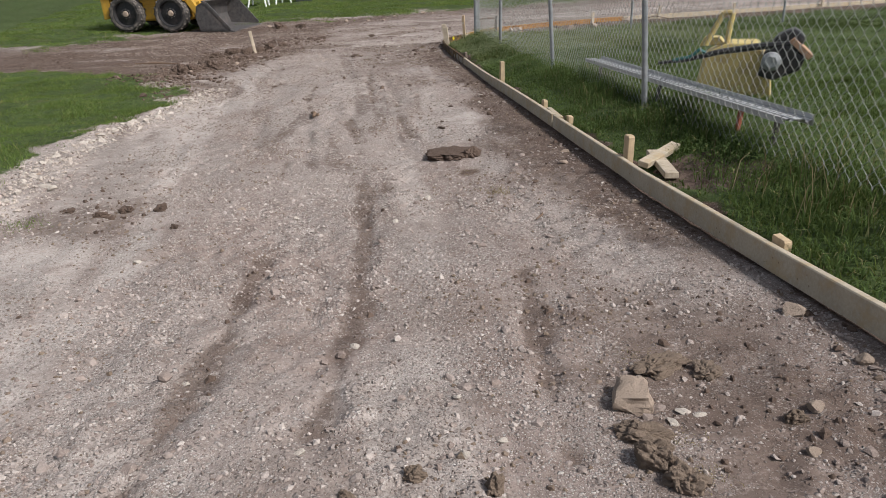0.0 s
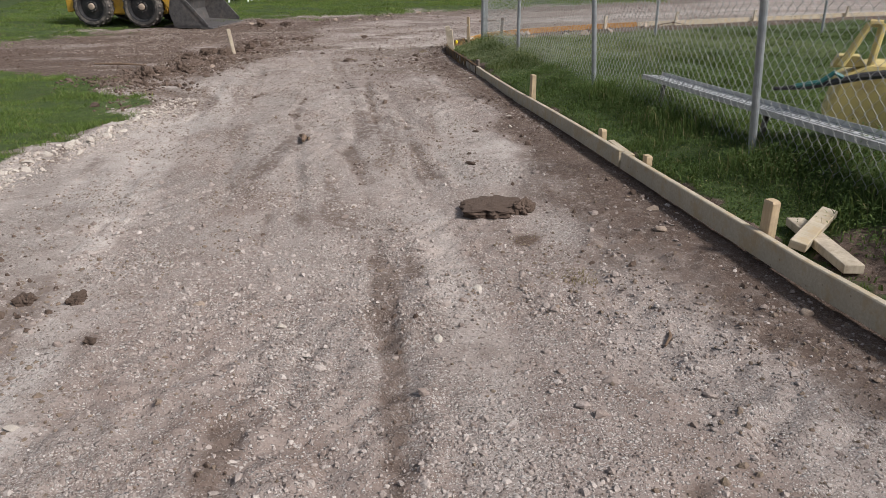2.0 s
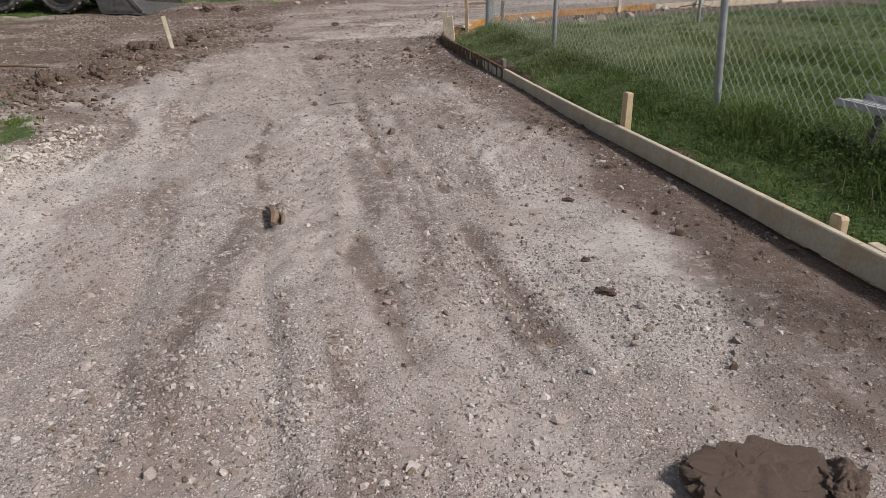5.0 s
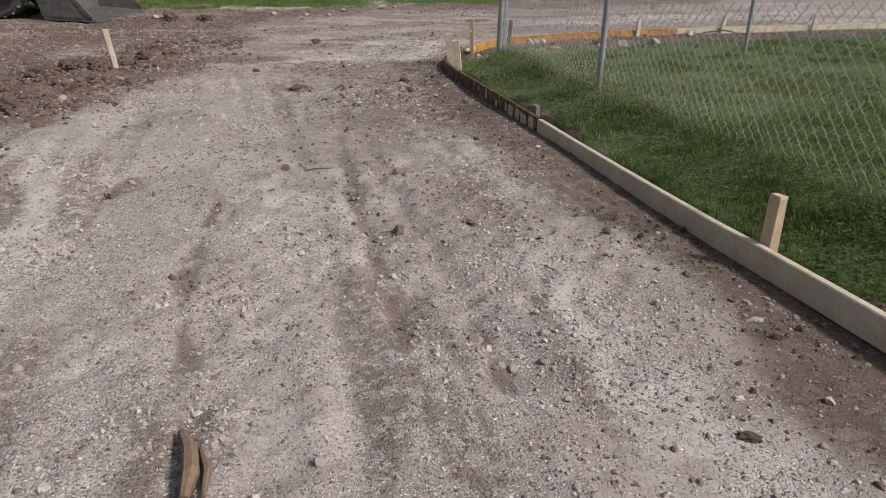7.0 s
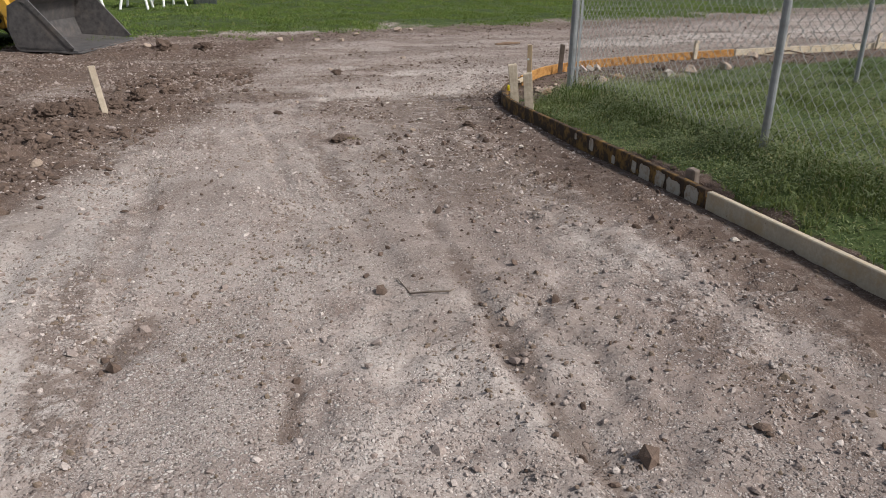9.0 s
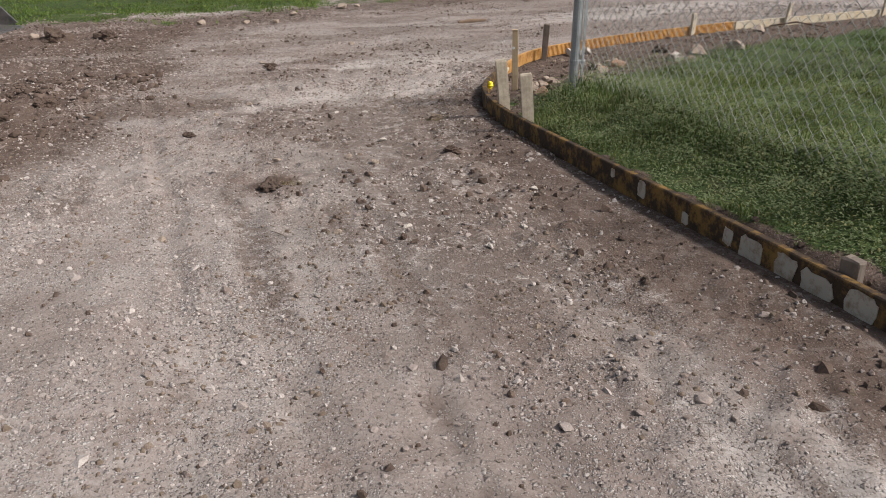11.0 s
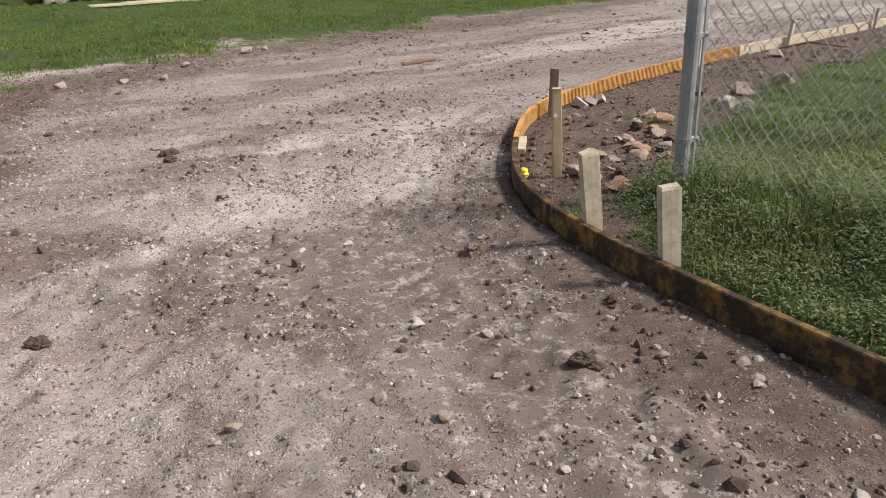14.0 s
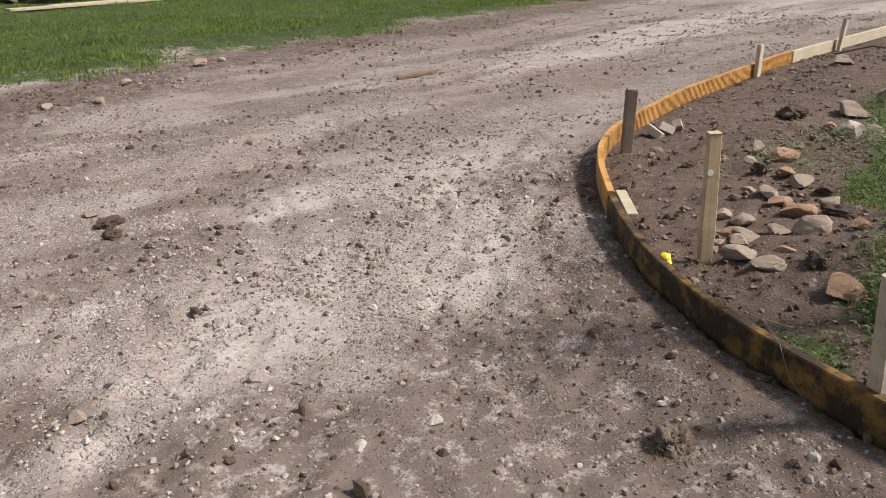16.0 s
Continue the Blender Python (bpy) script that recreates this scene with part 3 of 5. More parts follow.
def build_ground():
    xs = graded([(-600, 0), (-200, 100), (-60, 20), (-20, 4), (-8, 0.5), (-3, 0.08), (3.6, 0.029), (6, 0.08), (14, 0.4), (40, 4), (200, 20), (600, 100)])
    ys = graded([(-300, 0), (-60, 40), (-10, 5), (0.4, 0.5), (17.5, 0.031), (23, 0.07), (30, 0.35), (60, 3), (200, 20), (900, 100)])
    gx, gy = np.meshgrid(xs, ys)
    gz = land(gx.ravel(), gy.ravel())
    nx, ny = len(xs), len(ys)
    idx = np.arange(nx * ny).reshape(ny, nx)
    a, b, c, d = idx[:-1, :-1].ravel(), idx[:-1, 1:].ravel(), idx[1:, 1:].ravel(), idx[1:, :-1].ravel()
    tris = np.concatenate([np.stack([a, b, c], 1), np.stack([a, c, d], 1)])
    fx, fy = gx.ravel(), gy.ravel()
    me = mesh_fast("ground", np.stack([fx, fy, gz], 1), tris, EARTH)
    zone = me.color_attributes.new("zone", "FLOAT_COLOR", "POINT")
    values = np.stack([grass_cover(fx, fy), damp_cover(fx, fy), pale_cover(fx, fy), np.ones(len(fx))], 1)
    zone.data.foreach_set("color", values.astype(np.float32).ravel())
    wear = me.color_attributes.new("wear", "FLOAT_COLOR", "POINT")
    wear.data.foreach_set("color", np.stack([*wear_cover(fx, fy), np.ones(len(fx))], 1).astype(np.float32).ravel())
    me.polygons.foreach_set("use_smooth", [True] * len(me.polygons))
    tagged(new("ground", me), "bare gravel drive of pinkish crushed stone between lawns", "ground", kind="structure")


build_ground()


# ---- the form boards ----
def along_form(y0=None, y1=None, x0=None, x1=None, step=0.1):
    """Points of the form line, evenly spaced and softened, between two ends."""
    pts = np.array(FORM)
    s = np.concatenate([[0], np.cumsum(np.hypot(*np.diff(pts, axis=0).T))])
    fine = np.arange(0, s[-1], 0.02)
    px, py = np.interp(fine, s, pts[:, 0]), np.interp(fine, s, pts[:, 1])
    k = np.ones(31) / 31
    px, py = np.convolve(np.pad(px, 15, mode="edge"), k, "valid"), np.convolve(np.pad(py, 15, mode="edge"), k, "valid")
    keep = np.ones(len(fine), dtype=bool)
    for v, lo, hi in ((py, y0, y1), (px, x0, x1)):
        if lo is not None:
            keep &= v >= lo
        if hi is not None:
            keep &= v <= hi
    px, py = px[keep], py[keep]
    s = np.concatenate([[0], np.cumsum(np.hypot(np.diff(px), np.diff(py)))])
    n = max(2, int(s[-1] / step) + 1)
    u = np.linspace(0, s[-1], n)
    return np.stack([np.interp(u, s, px), np.interp(u, s, py)], 1)


def board_top(y):
    return float(drive_level(y)) + float(np.interp(y, [2.8, 4.6, 6.4, 9, 11.84, 13.6, 15.3, 17, 20], [0.16, 0.185, 0.195, 0.185, 0.142, 0.135, 0.13, 0.118, 0.115]))


def board_bmesh(points, height=0.112, thick=0.038, notch=None, dz=0.0, wobble=0.004):
    """A plank on edge that follows the points; notch: every so many rows the back is sawn in."""
    bm = bmesh.new()
    rings = []
    n = len(points)
    for i, (x, y) in enumerate(points):
        a, b = points[max(i - 1, 0)], points[min(i + 1, n - 1)]
        d = Vector((b[0] - a[0], b[1] - a[1], 0)).normalized()
        out = Vector((d.y, -d.x, 0))
        t = thick - (0.015 if notch and i % notch == 0 and 0 < i < n - 1 else 0)
        top = board_top(y) + dz + wobble * math.sin(i * 0.13) 
        low = top - height
        c = 0.005
        p = Vector((x, y, 0))
        ring = [(0, low), (0, top - c), (c, top), (t - c, top), (t, top - c), (t, low)]
        rings.append([bm.verts.new((p.x + out.x * o, p.y + out.y * o, z)) for o, z in ring])
    for a, b in zip(rings, rings[1:]):
        for k in range(6):
            bm.faces.new((a[k], b[k], b[(k + 1) % 6], a[(k + 1) % 6]))
    bm.faces.new(rings[0])
    bm.faces.new(rings[-1][::-1])
    bmesh.ops.recalc_face_normals(bm, faces=bm.faces)
    return bm


def form_board(points, material, label, **more):
    return tagged(part("form_board", board_bmesh(points, **more), material), label, "form board", "boards along the drive")


form_board(along_form(y0=-1.9, y1=6.425), PINE, "long new pine form board on edge beside the gravel drive")
form_board(along_form(y0=6.43, y1=11.70), PINE, "pale pine form board on edge, butted to the next", dz=-0.004)
old_points = along_form(y0=11.705, x1=3.60, step=0.06)
old_board = form_board(old_points, OLD_BOARD, "dark weathered form board with old cement, bent at the corner", dz=0.003, height=0.125)
orange_points = along_form(x0=3.602, x1=8.05, step=0.006)
form_board(orange_points, ORANGE, "orange form board with sawn kerfs, bent round the corner", notch=4, dz=0.006, wobble=0.0)
form_board(along_form(x0=8.055, x1=12.6), PINE, "pale form board on edge along the street", dz=0.0)
form_board(along_form(x0=12.605, x1=23.0), PINE, "pale form board on edge along the street, far end", dz=0.0)


def cement_patch(i, length, low, high, seed):
    """Thin dried cement on the face of the old board."""
    rng = random.Random(seed)
    bm = bmesh.new()
    a, b = Vector((*old_points[i], 0)), Vector((*old_points[i + 1], 0))
    d = (b - a).normalized()
    out = Vector((-d.y, d.x, 0)) * 0.0035
    top = board_top(a.y) + 0.004
    outline = []
    steps = 18
    for k in range(steps):
        w = 2 * math.pi * k / steps
        u, v = (math.copysign(abs(f) ** 0.45, f) for f in (math.cos(w), math.sin(w)))
        ragged = 0.80 + 0.28 * rng.random()
        outline.append(a + d * (length / 2) * (1 + ragged * u) + Vector((0, 0, top - (low + high) / 2 + (high - low) / 2 * max(-0.97, min(0.97, (0.75 + 0.3 * rng.random()) * v)))))
    front = [bm.verts.new(p + out) for p in outline]
    back = [bm.verts.new(p - out * 0.5) for p in outline]
    bm.faces.new(front)
    for k in range(steps):
        bm.faces.new((front[k], front[(k + 1) % steps], back[(k + 1) % steps], back[k]))
    bmesh.ops.recalc_face_normals(bm, faces=bm.faces)
    part("cement_patch", bm, PATCH, old_board, "pale dried cement")


for k, (i, length, low, high) in enumerate([(1, 0.13, 0.01, 0.13), (4, 0.16, 0.02, 0.14), (7, 0.11, 0.01, 0.12), (10, 0.14, 0.015, 0.125), (13, 0.06, 0.02, 0.1), (18, 0.05, 0.05, 0.11),
                                            (24, 0.07, 0.01, 0.1), (29, 0.04, 0.02, 0.07)]):
    cement_patch(i, length, low, high, k)


# ---- stakes ----
def stake(x, y, top, size, material, label, turn=0.0, lean=(0.0, 0.0), point=False, depth=0.12):
    """A timber stake driven into the ground, its head slightly split and chamfered."""
    base = ground_at(x, y)
    h = top - base + depth
    bm = bmesh.new()
    rng = random.Random(int(x * 131 + y * 17))
    w, t = size
    rings = []
    for z, k in ((0, 0.85), (h * 0.4, 1.0), (h - 0.012, 1.0), (h, 0.86)):
        j = 0.004 if z else 0
        rings.append([bm.verts.new((sx * w / 2 * k + rng.uniform(-j, j), sy * t / 2 * k + rng.uniform(-j, j), z + (rng.uniform(-0.006, 0.006) if z == h else 0))) for sx, sy in ((-1, -1), (1, -1), (1, 1), (-1, 1))])
    for a, b in zip(rings, rings[1:]):
        for i in range(4):
            bm.faces.new((a[i], a[(i + 1) % 4], b[(i + 1) % 4], b[i]))
    bm.faces.new(rings[0][::-1])
    bm.faces.new(rings[-1])
    upright = [e for e in bm.edges if abs(e.verts[0].co.z - e.verts[1].co.z) > 0.02]
    bmesh.ops.bevel(bm, geom=upright, offset=0.003, segments=1, affect="EDGES")
    ob = part("stake", bm, material)
    ob.matrix_world = pose(x, y, base - depth, lean[0], lean[1], turn)
    return tagged(ob, label, "stake", "stakes holding the form boards")


SHORT = "short pine stake driven in behind the form board"
stake(2.005, 2.82, -0.01, (0.045, 0.085), PINE_STAKE, SHORT, 4)
stake(2.11, 4.72, 0.005, (0.045, 0.06), PINE_STAKE, SHORT, 4)
stake(2.205, 6.17, -0.165, (0.04, 0.06), PINE_STAKE, "low pine stake at the joint of two boards", 4)
stake(2.25, 7.01, -0.185, (0.04, 0.06), PINE_STAKE, "low pine stake at the joint of two boards", 4)
stake(2.355, 9.03, -0.10, (0.045, 0.06), PINE_STAKE, "upright pine stake behind the form board", 5)
stake(2.535, 11.97, -0.36, (0.04, 0.07), DARK_STAKE, "dark stained stub of a stake behind the old board", 5)
stake(2.80, 14.80, -0.25, (0.080, 0.046), GREY_STAKE, "weathered two-by-four stake beside the old board", -22, (2, -6))
stake(2.885, 15.33, -0.25, (0.080, 0.046), GREY_STAKE, "weathered two-by-four stake at the bend of the board", -15, (2, -7))
tall = stake(3.445, 16.31, -0.185, (0.050, 0.035), PINE_STAKE, "tall slim pine stake among the rubble at the corner", -28, (2, -2))
stake(4.45, 17.66, -0.345, (0.06, 0.035), DARK_STAKE, "dark grey weathered stake behind the orange board", -30, (0, 2))
stake(7.15, 18.64, -0.445, (0.07, 0.035), GREY_STAKE, "grey stake behind the far orange board", 12, (0, 3))
stake(9.02, 18.98, -0.40, (0.07, 0.035), GREY_STAKE, "grey leaning stake behind the far pale board", 10, (2, 9))
stake(11.3, 19.32, -0.43, (0.07, 0.035), GREY_STAKE, "grey stake behind the far pale board", 8, (2, 4))
stake(14.2, 19.75, -0.43, (0.07, 0.035), GREY_STAKE, "grey stake behind the far pale board", 8, (2, 2))
marker = stake(-0.86, 16.12, -0.28, (0.06, 0.03), GREY_STAKE, "lone pine marker stake leaning in turned earth", 12, (0, -9))
bm = bmesh.new()
bmesh.ops.create_cone(bm, cap_ends=True, segments=14, radius1=0.012, radius2=0.012, depth=0.003, matrix=pose(-0.012, -0.0185, 0.5, 90))
part("paint_dot", bm, WHITE, tall, "white round mark")

# cleats and scraps lying against the boards
def timber(size, m, material, label, name="timber_offcut"):
    ob = part(name, boxed(size, bevel=0.003), material)
    ob.matrix_world = m
    return tagged(ob, label, "timber")


def lying(x, y, size, turn, pitch=0, roll=0, lift=0.0):
    return pose(x, y, ground_at(x, y) + size[2] / 2 + lift, pitch, roll, turn)


timber((0.045, 0.42, 0.035), pose(2.215, 6.6, board_top(6.6) - 0.03, 0, 0, -4), PINE, "short pine cleat nailed behind the board joint", "cleat")
timber((0.05, 0.34, 0.03), pose(3.580, 16.85, board_top(16.8) - 0.018, 0, 0, -38), PINE, "pale pine cleat at the joint of the bent boards", "cleat")


def timber_between(p, q, w, t, roll, material, label):
    p, q = Vector(p), Vector(q)
    m = Matrix.Translation((p + q) / 2) @ (q - p).to_track_quat("Y", "Z").to_matrix().to_4x4() @ pose(0, 0, 0, 0, roll)
    return timber((w, (q - p).length, t), m, material, label)


timber_between((2.35, 4.86, -0.165), (2.19, 4.24, -0.145), 0.085, 0.04, 0, GREY_STAKE, "offcut of two-by-four lying in the verge")
timber_between((2.125, 4.52, -0.145), (2.50, 4.82, -0.115), 0.075, 0.04, 8, PINE, "split pine offcut lying across another")
for x, y, turn, long in ((4.86, 17.80, 20, 0.12), (4.95, 17.78, 60, 0.10), (5.05, 17.77, 130, 0.11)):
    s = (0.055, long, 0.05)
    timber(s, lying(x, y, s, turn, 28, 18, 0.012), CHALK, "pale broken block lying behind the orange board", "block")

# yellow tape, and a wire that hangs over the board
bm = path_tube(bmesh.new(), [(3.188, 16.295, board_top(16.3) - 0.06), (3.198, 16.30, board_top(16.3) - 0.04), (3.196, 16.305, board_top(16.3) - 0.015), (3.188, 16.305, board_top(16.3) - 0.002)], [0.012, 0.026, 0.024, 0.010], 8)
tagged(part("tape_scrap", bm, TAPE), "crumpled bright yellow tape stuck behind the board", "tape")
bm = path_tube(bmesh.new(), [(2.80, 15.48, board_top(15.5) - 0.10), (2.81, 15.55, board_top(15.5) - 0.05), (2.86, 15.62, board_top(15.6) + 0.012), (2.96, 15.74, board_top(15.7) + 0.01),
                             (3.05, 15.70, board_top(15.7) - 0.03), (3.12, 15.72, ground_at(3.12, 15.72) + 0.004)], 0.0014, 5)
tagged(part("wire", bm, DARK_STAKE), "thin wire hanging over the old form board", "wire")


# ---- chain-link fence ----
def chain_link(points, bottom, top, lean=lambda s: 0.0, cell=0.088):
    """Woven wire between posts: zigzag wires side by side, hooked into each other."""
    pts = np.array(points)
    s = np.concatenate([[0], np.cumsum(np.hypot(*np.diff(pts, axis=0).T))])
    half, rise, r = cell / 2, cell / 2, 0.0019
    count = int(s[-1] / half)
    height = top - bottom
    rows = int(height / rise) + 1
    verts, tris = [], []
    base = 0
    for i in range(count):
        k = np.repeat(np.arange(rows + 1), 2)
        u = i * half + np.where((k + i) % 2 == 0, -0.001, half + 0.001)
        u = np.clip(u, 0, s[-1])
        x, y = np.interp(u, s, pts[:, 0]), np.interp(u, s, pts[:, 1])
        xm, ym = np.interp(i * half, s, pts[:, 0]), np.interp(i * half, s, pts[:, 1])
        knuckle = np.tile([-1.0, 1.0], rows + 1)   # the wire turns upright where it hooks its neighbour
        z = FENCE_FOOT(xm, ym) + bottom + k * rise + 0.0055 * knuckle
        seg = min(np.searchsorted(s, i * half, side="right"), len(pts) - 1)
        dx, dy = pts[seg] - pts[seg - 1]
        n = math.hypot(dx, dy)
        ox, oy = dy / n, -dx / n
        bulge = 0.012 * math.sin(i * 0.07) + lean(i * half)
        off = 0.0045 * knuckle * np.where((k + i) % 2 == 0, 1, -1)
        sway = bulge * k * rise
        c = np.stack([x + ox * (off + sway), y + oy * (off + sway), z], 1)
        ring = [(r, 0), (-r / 2, r * 0.87), (-r / 2, -r * 0.87)]
        for a, b in ring:
            verts.append(c + np.array([ox * a + dx / n * b, oy * a + dy / n * b, 0]))
        m = 2 * (rows + 1)
        j = np.arange(m - 1)
        for q in range(3):
            p0, p1 = base + q * m, base + ((q + 1) % 3) * m
            tris.append(np.stack([p0 + j, p1 + j, p1 + j + 1], 1))
            tris.append(np.stack([p0 + j, p1 + j + 1, p0 + j + 1], 1))
        base += 3 * m
    return mesh_fast("wire_mesh", np.concatenate(verts), np.concatenate(tris), WIRE)


def FENCE_FOOT(x, y):
    return float(drive_level(y)) + 0.19 + 0.10 * float(smooth(7.5, 4.5, y))


FENCE_LEAN = lambda u: -0.07 * float(np.interp(u, [0, 2.2, 7.8, 10.9], [1, 1, 1, 0]))


def fence_post(parent, x, y, r, lean=0.0, bands=False):
    z = FENCE_FOOT(x, y)
    top = z + 1.22
    p = part("post", tubed((x, y, z - 0.25), (x + lean * 1.47, y, top), r, 14), GALV, parent)
    bm = bmesh.new()
    lathe(bm, [(r + 0.003, 0), (r + 0.003, 0.03), (r * 0.8, 0.05), (0.001, 0.062)], 14, Matrix.Translation((x + lean * 1.47, y, top - 0.01)) @ pose(0, 0, 0, 90))
    part("cap", bm, GALV, p)
    if bands:
        for h in (0.20, 0.68, 1.08):
            bm = bmesh.new()
            lathe(bm, [(r, -0.012), (r + 0.004, -0.012), (r + 0.004, 0.012), (r, 0.012)], 16, Matrix.Translation((x, y, z + h)) @ pose(0, 0, 0, 90))
            box(bm, (0.05, 0.008, 0.022), Matrix.Translation((x + r + 0.018, y - 0.02, z + h)), 0.002)
            tube(bm, (x + r + 0.026, y - 0.04, z + h), (x + r + 0.026, y + 0.004, z + h), 0.006, 6)
            part("tension_band", bm, GALV, p)
        part("tension_bar", boxed((0.016, 0.006, 1.14), Matrix.Translation((x + r + 0.02, y - 0.022, z + 0.60)), 0.001), GALV, p)
    return p


def fence(points, label, radius, leans=(), corner=None, lean=lambda s: 0.0):
    root = tagged(new("chain_link_fence"), label, "fence", "chain-link fence")
    x0, y0 = points[0]
    shifted = [(x + 0.034, y) for x, y in points]
    mesh = new("wire_mesh", chain_link(shifted, 0.02, 1.2, lean))
    mesh.parent = root
    tagged(mesh, "woven galvanised wire mesh", kind="stuff")
    for i, (x, y) in enumerate(points):
        if corner is not None and i == corner:
            fence_post(root, x, y, 0.034, 0, True)
        elif i or corner is None or corner:
            fence_post(root, x, y, radius, leans[i] if i < len(leans) else 0.0)
    return root


fence(FENCE, "galvanised chain-link fence with leaning posts along the verge", 0.0235, (-0.07, -0.07, -0.07, -0.07, 0.0, 0.0), 5, FENCE_LEAN)
fence([(3.50, 15.44), (6.56, 14.95), (9.6, 14.5), (12.7, 14.0)], "galvanised chain-link fence running off from the corner post", 0.0235, (), 0)


# ---- the galvanised rail behind the fence ----
def rail_bench():
    root = tagged(new("guard_rail"), "galvanised perforated steel rail on short posts behind the fence", "rail")
    a, b = Vector((2.82, 3.97, 0.222)), Vector((3.10, 8.0, 0.03))
    d = (b - a)
    m = Matrix.Translation(a) @ d.to_track_quat("X", "Z").to_matrix().to_4x4()
    L = d.length
    bm = bmesh.new()
    prof = [(-0.09, -0.035), (-0.09, 0.030), (-0.084, 0.030), (-0.084, 0.0), (-0.066, 0.0), (-0.058, -0.012), (-0.040, -0.012), (-0.032, 0.0), (0.032, 0.0), (0.040, -0.012), (0.058, -0.012), (0.066, 0.0), (0.09, 0.0), (0.09, -0.035),
            (0.086, -0.035), (0.086, -0.004), (0.068, -0.004), (0.060, -0.016), (0.038, -0.016), (0.030, -0.004), (-0.030, -0.004), (-0.038, -0.016), (-0.060, -0.016), (-0.068, -0.004), (-0.086, -0.004), (-0.086, -0.035)]
    tilt = pose(0, 0, 0, 5)
    ends = [[bm.verts.new(m @ tilt @ Vector((x, y, z))) for y, z in prof] for x in (0, L)]
    n = len(prof)
    for i in range(n):
        bm.faces.new((ends[0][i], ends[1][i], ends[1][(i + 1) % n], ends[0][(i + 1) % n]))
    bmesh.ops.recalc_face_normals(bm, faces=bm.faces)
    rail = part("rail", bm, ZINC, root)
    first = None
    for i in range(int(L / 0.10) - 1):
        for row in (-0.049, 0.0, 0.049):
            at = m @ tilt @ Matrix.Translation((0.06 + i * 0.10 + (0.05 if row == 0 else 0), row, 0.0 if row == 0 else -0.012))
            if first is None:
                first = part("slot", boxed((0.06, 0.013, 0.003), bevel=0.001), RUBBER, rail, "dark punched slot")
                hole = first
            else:
                hole = new("slot", first.data)
                hole.parent = rail
            hole.matrix_world = at
    for i, (u, mat) in enumerate(((0.28, STEEL), (0.75, RED), (2.2, STEEL), (3.85, STEEL))):
        p = a + d.normalized() * u
        g = ground_at(p.x, p.y)
        bm = boxed((0.03, 0.03, p.z - 0.02 - g + 0.1), Matrix.Translation((p.x + 0.02, p.y, (p.z - 0.02 + g - 0.1) / 2)) @ pose(0, 0, 0, 0, 6), 0.004)
        part("leg", bm, mat, root, "red painted leg" if mat is RED else "thin dark steel leg")


rail_bench()


